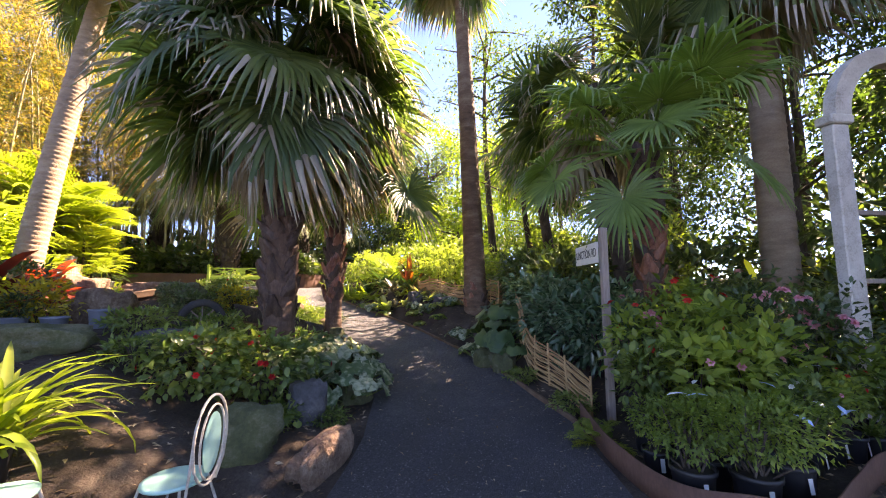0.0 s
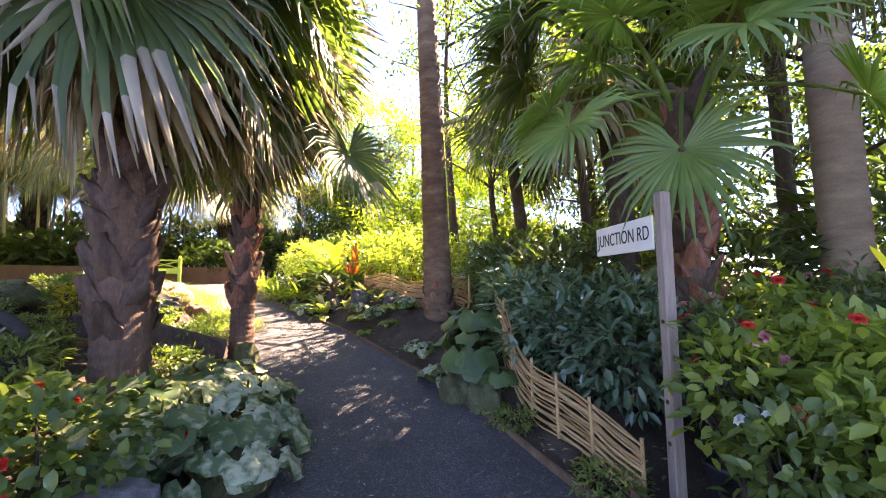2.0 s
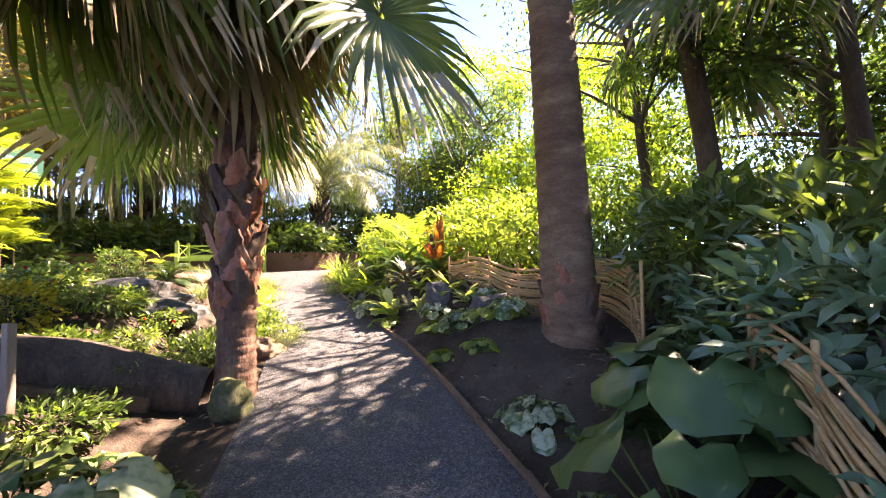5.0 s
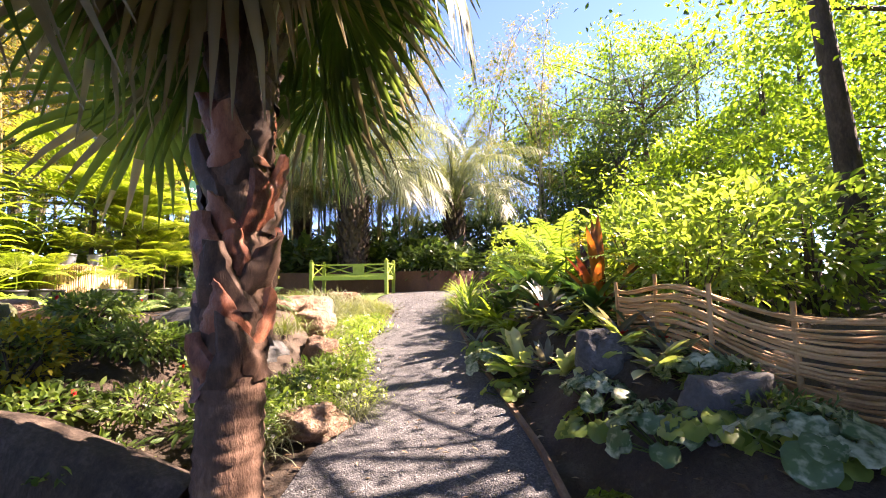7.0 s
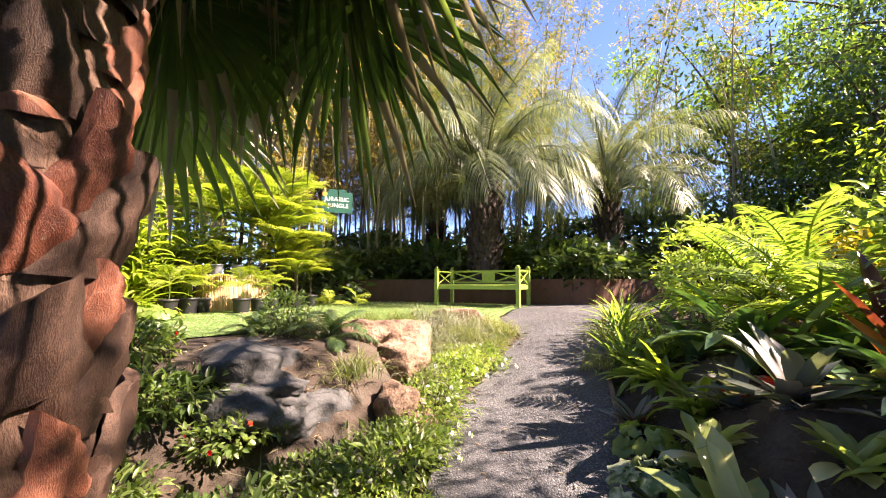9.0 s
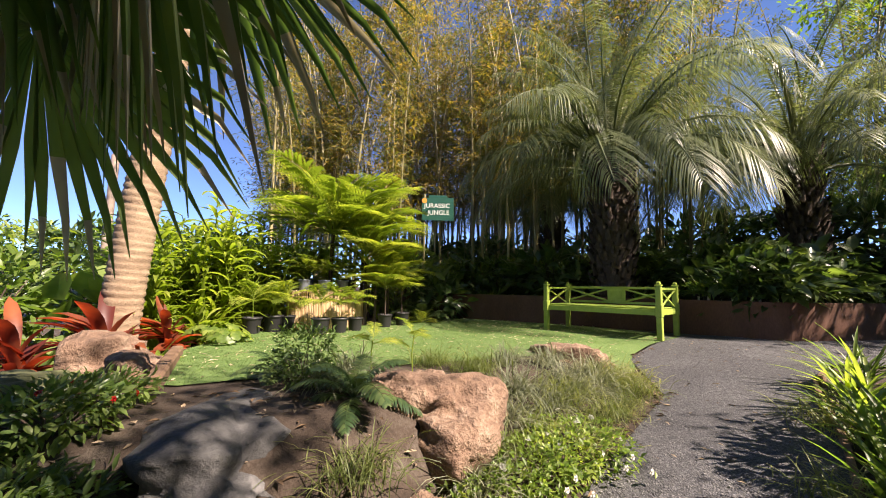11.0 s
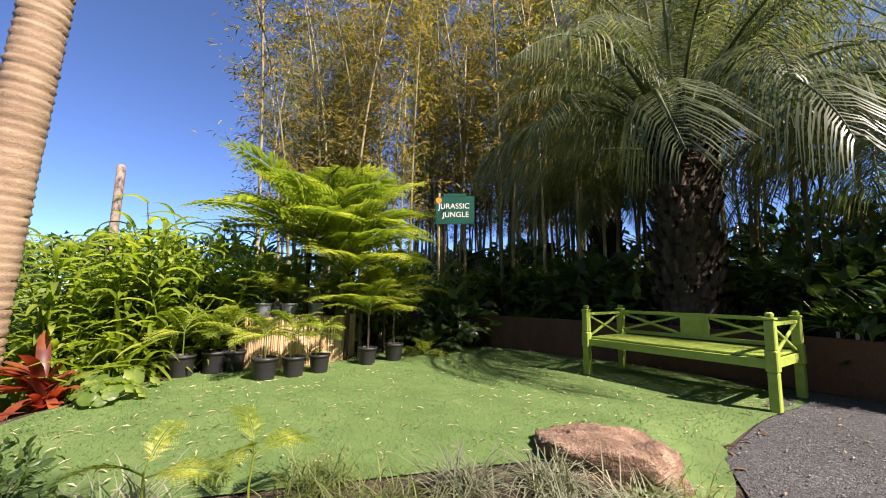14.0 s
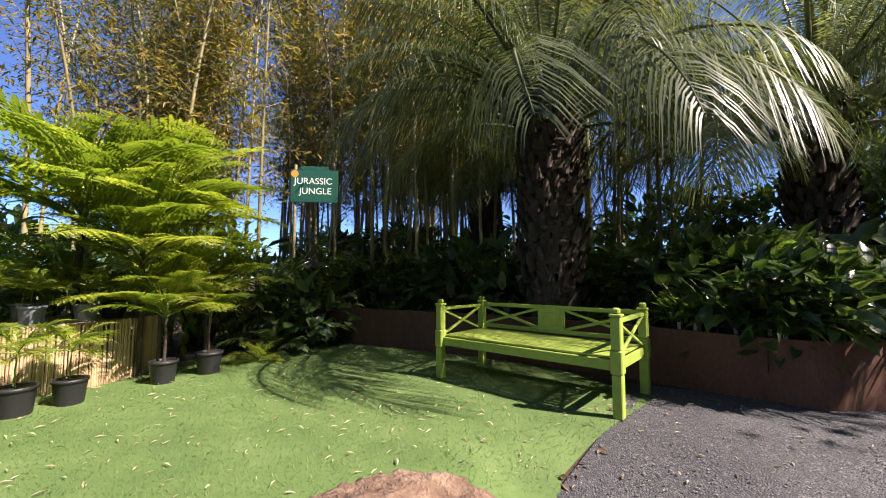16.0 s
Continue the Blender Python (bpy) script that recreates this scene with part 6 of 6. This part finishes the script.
for k, (x, y, pk, plant, s, hgt) in enumerate((
    (2.62, 0.85, "potL", "azalea", 1.05, 0), (2.98, 0.74, "potL", "azalea", 1.1, 0), (3.32, 0.86, "potL", "azalea", 1.0, 0), (2.58, 1.25, "potM", "azalea", 0.8, 0), (2.95, 1.15, "potP", "azalea", 1.0, 0),
    (2.72, 1.62, "potP", "whiteflower", 1.0, 0), (3.1, 1.5, "potP", "hydrangea", 1.15, 0), (3.45, 1.35, "potP", "hydrangea", 1.1, 0), (3.75, 1.55, "potP", "hydrangea", 1.2, 0), (3.3, 1.85, "potP", "rose", 1.25, 0), (3.7, 2.0, "potP", "hydrangea", 1.3, 0),
    (2.85, 2.0, "potP", "rose", 1.2, 0), (3.0, 2.3, "potP", "camellia", 0.95, 0), (4.05, 1.85, "potP", "camellia", 1.05, 0), (4.45, 1.8, "potP", "camellia", 1.1, 0), (4.9, 2.0, "potP", "camellia", 1.1, 0), (4.2, 2.35, "potP", "camellia", 1.15, 0), (3.6, 2.5, "potP", "rose", 1.4, 0),
    (3.68, 1.12, "potM", "whiteflower", 0.7, 0), (3.98, 1.25, "potM", "hydrangea", 0.6, 0), (4.22, 1.32, "potM", "rose", 0.6, 0), (4.48, 1.38, "potM", "dracaena", 0.5, 0.2), (4.75, 1.45, "potM", "whiteflower", 0.6, 0), (5.05, 1.6, "potM", "azalea", 0.8, 0), (4.7, 1.72, "potP", "hydrangea", 1.0, 0),
)):
    z = gz(x, y) + 0.012
    place(pk, x, y, 1.0, rp.uniform(-25, 25), z)
    place(plant, x, y, s, None, z + (0.2 if pk == "potM" else 0.2) * (1 if hgt == 0 else 1))
    if k % 2 == 0 or plant in ("hydrangea", "rose"):
        tg = solo("plant_tag", TAG if k % 3 else TAGW, "printed plastic plant tag hanging in a shrub", "plant tag", pose(x - 0.12, y - 0.2, z + 0.2 + 0.5 * s + rp.uniform(-0.1, 0.1), 0, 20, rp.uniform(150, 330)), group="plant tags")
steel = smooth_path([(2.34, 2.35), (2.27, 1.5), (2.36, 0.85), (2.62, 0.5), (3.1, 0.42), (3.6, 0.68), (4.2, 0.95), (5.2, 1.05), (6.2, 0.9)], 8)
zs = np.array([gz(*q) for q in steel])
solo("steel_edging", sweep(steel, zs - 0.05, zs + 0.2, 0.012).mesh("steel_edging", "rust_wall"), "curved rusty steel edging holding the nursery pots", "edging")
solo("hanging_marker", Geo().add(*blade_geo(np.zeros((1, 3)), 0.0, 1.4, 0.28, 0.09, 0.2, 5, 0.1, 0.5)).mesh("hanging_marker", "yellow_plastic"), "yellow oval plastic marker among the shrubs", "marker", pose(4.25, 2.2, 1.4, 0, 12, 90))

# ---- white arch ----
arch = thing("garden_arch", "weathered white timber garden arch beside the shrubs", "arch", (4.97, 1.88, gz(4.97, 1.88)), 8)
for xx in (0.0, 1.5):
    part("post", box_mesh("post", (-0.1, -0.06, -0.1, 0.1, 0.06, 3.15), "white_paint", 0.012), arch, "", pose(xx, 0, 0))
    part("capital", box_mesh("capital", (-0.14, -0.09, 0, 0.14, 0.09, 0.1), "white_paint", 0.015), arch, "", pose(xx, 0, 3.15))
ac = np.array([(0.75 - 0.8 * math.cos(a), 3.25 + 0.8 * math.sin(a)) for a in np.linspace(0, np.pi, 17)])
ai = np.array([(0.75 - 0.6 * math.cos(a), 3.25 + 0.62 * math.sin(a)) for a in np.linspace(0, np.pi, 17)])
av = np.concatenate([np.column_stack([q[:, 0], np.full(17, s), q[:, 1]]) for s in (-0.06, 0.06) for q in (ac, ai)])
af = [(j, j + 1, 17 + j + 1, 17 + j) for j in range(16)] + [(34 + j + 1, 34 + j, 51 + j, 51 + j + 1) for j in range(16)] + [(j + 1, j, 34 + j, 34 + j + 1) for j in range(16)] + [(17 + j, 17 + j + 1, 51 + j + 1, 51 + j) for j in range(16)]
part("arch_head", Geo().add(av, af).mesh("arch_head", "white_paint", False), arch, "curved white head piece")
for z in (2.2, 1.5):
    part("cross_rail", box_mesh("cross_rail", (0.1, -0.03, z, 1.4, 0.03, z + 0.05), "weathered_wood"), arch, "bare timber cross rail")

# ---- aqua chair and table ----
chair = thing("metal_chair", "aqua painted metal garden chair with an oval back", "chair", (-0.91, 0.6, gz(-0.91, 0.6)), -7)
th = np.linspace(0, 2 * np.pi, 33)
hoop = np.column_stack([0.2 + 0.02 * np.cos(th) * 0 + 0.07 * (0.62 + 0.21 * np.sin(th)), 0.15 * np.cos(th), 0.56 + 0.28 * np.sin(th)])
part("back_frame", Geo().add(*tube(hoop, 0.009, 8)).mesh("back_frame", "white_paint"), chair, "cream tubular hoop")
inner = hoop * [1, 0.72, 1] + [0.012, 0, 0]
inner[:, 2] = 0.545 + (hoop[:, 2] - 0.56) * 0.84
part("inner_hoop", Geo().add(*tube(inner, 0.007, 8)).mesh("inner_hoop", "white_paint"), chair)
pv2 = np.vstack([inner[:-1] * [1, 0.72, 1] * 1.0, [[inner[:, 0].mean() + 0.006, 0, 0.54]]])
pv2[:-1, 2] = 0.54 + (inner[:-1, 2] - 0.545) * 0.82
bk = pv2 - [0.006, 0, 0]
part("back_panel", Geo().add(pv2, [(j, (j + 1) % 32, 32) for j in range(32)]).add(bk, [((j + 1) % 32, j, 32) for j in range(32)]).mesh("back_panel", "aqua_paint"), chair, "solid aqua oval panel")
part("seat", Geo().add(*tube([(0, 0, 0.285), (0, 0, 0.29), (0, 0, 0.305), (0, 0, 0.31)], (0.17, 0.19, 0.19, 0.17), 24)).add(*tube([(0, 0, 0.309), (0, 0, 0.312)], (0.17, 0.001), 24)).mesh("seat", "aqua_paint"), chair)
for sx, sy in ((-1, -1), (-1, 1), (1, -1), (1, 1)):
    part("leg", Geo().add(*tube([(0.14 * sx, 0.12 * sy, 0.29), (0.17 * sx, 0.15 * sy, 0.15), (0.22 * sx, 0.17 * sy, -0.01)], 0.009, 7)).mesh("leg", "white_paint"), chair)
for sy in (-1, 1):
    part("back_upright", Geo().add(*tube([(0.19, 0.13 * sy, 0.26), (0.225, 0.15 * sy, 0.4), (0.243, 0.15 * sy, 0.56)], 0.009, 7)).mesh("back_upright", "white_paint"), chair)
copy_thing(chair, pose(-1.45, 0.0, gz(-1.45, 0.0), 0, 0, 205))
place("potP", -1.95, 0.38, 1.0)
place("agapanthus", -1.95, 0.38, 1.2, z=gz(-1.95, 0.38) + 0.2, label="bright green strappy leaves arching from a pot")

# ---- bank beyond the rockery: tyre, pots, stake, terrace timbers ----
def torus(R, r, n=28, m=10):
    v = np.array([[(R + r * math.cos(b)) * math.cos(a), 0.7 * r * math.sin(b), (R + r * math.cos(b)) * math.sin(a)] for a in np.arange(n) * 2 * np.pi / n for b in np.arange(m) * 2 * np.pi / m])
    f = [(i * m + j, ((i + 1) % n) * m + j, ((i + 1) % n) * m + (j + 1) % m, i * m + (j + 1) % m) for i in range(n) for j in range(m)]
    return v, f


wheel = thing("old_wheel", "old dark cart wheel leaning on the bank", "wheel", (-2.75, 3.75, gz(-2.75, 3.75) + 0.22), 35)
part("tyre", Geo().add(*torus(0.26, 0.055)).mesh("tyre", "tyre_black"), wheel)
part("hub", Geo().add(*tube([(0, -0.05, 0), (0, -0.04, 0), (0, 0.05, 0)], (0.05, 0.06, 0.06), 12)).add(*tube([(0, -0.05, 0), (0, -0.052, 0)], (0.05, 0.001), 12)).mesh("hub", "weathered_wood"), wheel)
for a in range(8):
    c, s = math.cos(a * np.pi / 4), math.sin(a * np.pi / 4)
    part("spoke", Geo().add(*tube([(0.05 * c, 0, 0.05 * s), (0.23 * c, 0, 0.23 * s)], 0.012, 6)).mesh("spoke", "weathered_wood"), wheel)
for x, y in ((-3.95, 2.75), (-3.55, 2.95), (-4.3, 2.6)):
    place("potG", x, y, 1.0)
place("dark", -4.3, 2.6, 0.3, z=gz(-4.3, 2.6) + 0.2, label="small dark plant in a grey pot")
solo("stake", Geo().add(*box(-0.025, -0.025, -0.1, 0.025, 0.025, 0.75, 0.004)).mesh("stake", "weathered_wood", False), "square grey timber stake in the bed", "stake", pose(-2.0, 4.75, gz(-2.0, 4.75)))
for k, (x0, y0, x1, y1, w) in enumerate(((-5.9, 3.4, -3.6, 5.3, 0.16), (-5.7, 4.6, -4.6, 6.2, 0.14), (-4.45, 6.35, -6.2, 6.0, 0.12), (-3.1, 4.5, -1.9, 5.6, 0.14))):
    p, q = Vector((x0, y0, gz(x0, y0) + 0.06)), Vector((x1, y1, gz(x1, y1) + 0.06))
    me = Geo().add(*box(-w / 2, -w / 2, 0, w / 2, w / 2, (q - p).length, 0.02)).mesh("terrace_sleeper", "edging_wood", False)
    solo("terrace_sleeper", me, "weathered dark timber sleeper edging a terrace", "sleeper", Matrix.Translation(p) @ (q - p).to_track_quat("Z", "Y").to_matrix().to_4x4())
solo("tall_post", Geo().add(*tube([(0, 0, -0.3), (0.02, 0, 2), (0, 0.03, 4.45), (0, 0.03, 4.5)], (0.11, 0.105, 0.1, 0.07), 10)).mesh("tall_post", "weathered_wood"), "tall weathered timber post beyond the garden", "post", pose(-14.0, 1.9, 1.25))

# ---- reed-clad bench with pots ----
stand = thing("plant_stand", "curved plant stand clad in split reed", "plant stand", (-9.05, 7.75, 1.34), 0)
sp = smooth_path([(-8.95, 6.95), (-8.5, 7.05), (-8.42, 7.45), (-8.6, 7.95), (-9.0, 8.35), (-9.5, 8.5)], 8)
dd = np.concatenate([[0], np.cumsum(np.linalg.norm(np.diff(sp, axis=0), axis=1))])
slat = Geo().add(*tube([(0, 0, 0), (0, 0, 0.35), (0, 0, 0.7)], (0.011, 0.0118, 0.0105), 6)).mesh("reed_slat", "reed")
for s in np.arange(0, dd[-1], 0.0225):
    x, y = np.interp(s, dd, sp[:, 0]), np.interp(s, dd, sp[:, 1])
    part("reed_slat", slat, stand, "", Matrix.Translation((x + 9.05, y - 7.75, RNG.uniform(-0.012, 0.012))) @ Matrix.Rotation(RNG.normal(0, 0.012), 4, "X"))
tp = np.vstack([sp + (np.array([-9.2, 7.7]) - sp) * 0.03, [(-9.9, 8.2), (-9.7, 7.0)]]) - [9.05 * -1, 7.75]
tn = len(tp)
tv = np.vstack([np.column_stack([tp, np.full(tn, 0.66)]), np.column_stack([tp, np.full(tn, 0.7)]), [[*tp.mean(0), 0.7]]])
tf4 = [(j, (j + 1) % tn, tn + (j + 1) % tn, tn + j) for j in range(tn)]
part("shelf_top", Geo().add(tv, tf4).add(tv, [(tn + j, tn + (j + 1) % tn, 2 * tn) for j in range(tn)]).mesh("shelf_top", "weathered_wood", False), stand, "plain timber top")
for x, y in ((-8.62, 7.25), (-8.62, 7.6), (-8.85, 7.95), (-9.15, 7.3), (-9.15, 8.1)):
    place("potG" if y < 8 else "potP", x, y, 0.8, z=2.045)
    place("seedling", x, y, RNG.uniform(0.8, 1.15), z=2.19)
for x, y, s in ((-7.72, 7.55, 1.0), (-7.86, 7.86, 0.95), (-8.08, 8.14, 0.9), (-8.2, 6.8, 1.05), (-8.3, 7.0, 1.0), (-8.0, 6.5, 1.0), (-8.55, 6.6, 1.05), (-8.6, 8.75, 0.95), (-8.9, 9.15, 1.0)):
    place("potP", x, y, s, z=1.352)
    place("seedling" if y < 8.5 else "feather", x, y, RNG.uniform(0.95, 1.3) * (1 if y < 8.5 else 0.6), z=1.352 + 0.22 * s)

# ---- pots standing on the raised bed ----
for k, s in enumerate(np.linspace(0.585, 0.80, 13)):
    i = int(s * (nw - 1))
    t = unit(wp[i + 1] - wp[i])
    p = wp[i] + np.array([-t[1], t[0]]) * 0.22
    place("potM", p[0], p[1], 1.0, RNG.uniform(0, 60), 1.862)
    place("dracaena", p[0], p[1], RNG.uniform(0.8, 1.05), None, 2.04)

# ---- fallen leaves and stone chips ----
def litter(name, n, xr, yr, fz, L, W, mat, label, inside, seed):
    rg = np.random.default_rng(seed)
    x, y = rg.uniform(*xr, n), rg.uniform(*yr, n)
    k = inside(x, y)
    x, y = x[k], y[k]
    m = len(x)
    P = np.column_stack([x, y, fz(x, y)])
    a = rg.uniform(0, 6.28, m)
    D = np.column_stack([np.cos(a), np.sin(a), rg.normal(0.05, 0.12, m)])
    U = unit(np.column_stack([rg.normal(0, 0.25, (m, 2)), np.ones(m)]))
    s = rg.uniform(0.5, 1.5, m)
    solo(name, Geo().add(*leaf_geo(P, D, U, L * s, W * s, 0.2, True)).mesh(name, mat), label, "litter", kind="stuff")


on_path = lambda x, y: (x > x_left(y) + 0.02) & (x < x_right(y) - 0.02)
pz = lambda x, y: np.interp(y, PY, PZ) + 0.024
litter("path_litter", 2600, (-6, 2.4), (-1, 15), pz, 0.045, 0.012, "litter_leaf", "dry leaf fragments scattered on the path", on_path, 1)
litter("path_chips", 60000, (-6, 2.4), (-1, 15), lambda x, y: pz(x, y) - 0.006, 0.014, 0.012, "chip_grey", "loose stone chips on the path", on_path, 2)
litter("lawn_litter", 1500, (-10, -4.6), (6, 13), lambda x, y: lawn_z(x, y) + 0.018, 0.06, 0.01, "straw_leaf", "dry bamboo leaves scattered on the lawn", lambda x, y: (x > np.interp(y, *LAWN_L) + 0.05) & (x < np.interp(y, *LAWN_R) - 0.05), 3)
litter("edge_litter", 2600, (-7, -1.5), (7.5, 12.8), lambda x, y: np.maximum(np.interp(y, PY, PZ) + 0.028, np.where(x < x_left(y), ground(x, y, False), -9) + 0.02), 0.075, 0.022, "litter_leaf", "dry bark and leaves gathered along the path's edge", lambda x, y: np.abs(x - x_left(y) + 0.02) < 0.11, 9)
litter("bed_litter", 16000, (-6, 6), (-1, 13), lambda x, y: ground(x, y) + 0.012, 0.06, 0.02, "litter_leaf", "brown leaf litter on the garden beds", lambda x, y: ((x < x_left(y) - 0.05) | (x > x_right(y) + 0.08)) & ((x > -4.3) | (y < 5.8)), 4)

rt = np.random.default_rng(44)
tn2 = 90000
tx, ty = rt.uniform(-9.5, -4.6, tn2), rt.uniform(6.0, 13.1, tn2)
tk = (tx > np.interp(ty, *LAWN_L)) & (tx < np.interp(ty, *LAWN_R))
tx, ty = tx[tk], ty[tk]
tz = lawn_z(tx, ty) - 0.004
ta = rt.uniform(0, 6.28, len(tx))
tb = np.column_stack([tx, ty, tz])
ts = np.column_stack([-np.sin(ta), np.cos(ta), 0 * ta]) * 0.004
tt = tb + np.column_stack([np.cos(ta) * 0.02, np.sin(ta) * 0.02, rt.uniform(0.008, 0.02, len(tx))])
solo("turf_blades", np_mesh("turf_blades", np.stack([tb - ts, tb + ts, tt], 1).reshape(-1, 3), np.arange(3 * len(tx)).reshape(-1, 3), "turf_blade"), "short yellow-green blades of the artificial turf", "grass", kind="stuff")

# the patterns of the plants are no longer needed
for fn, ob in KINDS.values():
    if ob is not None:
        for o in (*ob.children_recursive, ob):
            bpy.data.objects.remove(o)
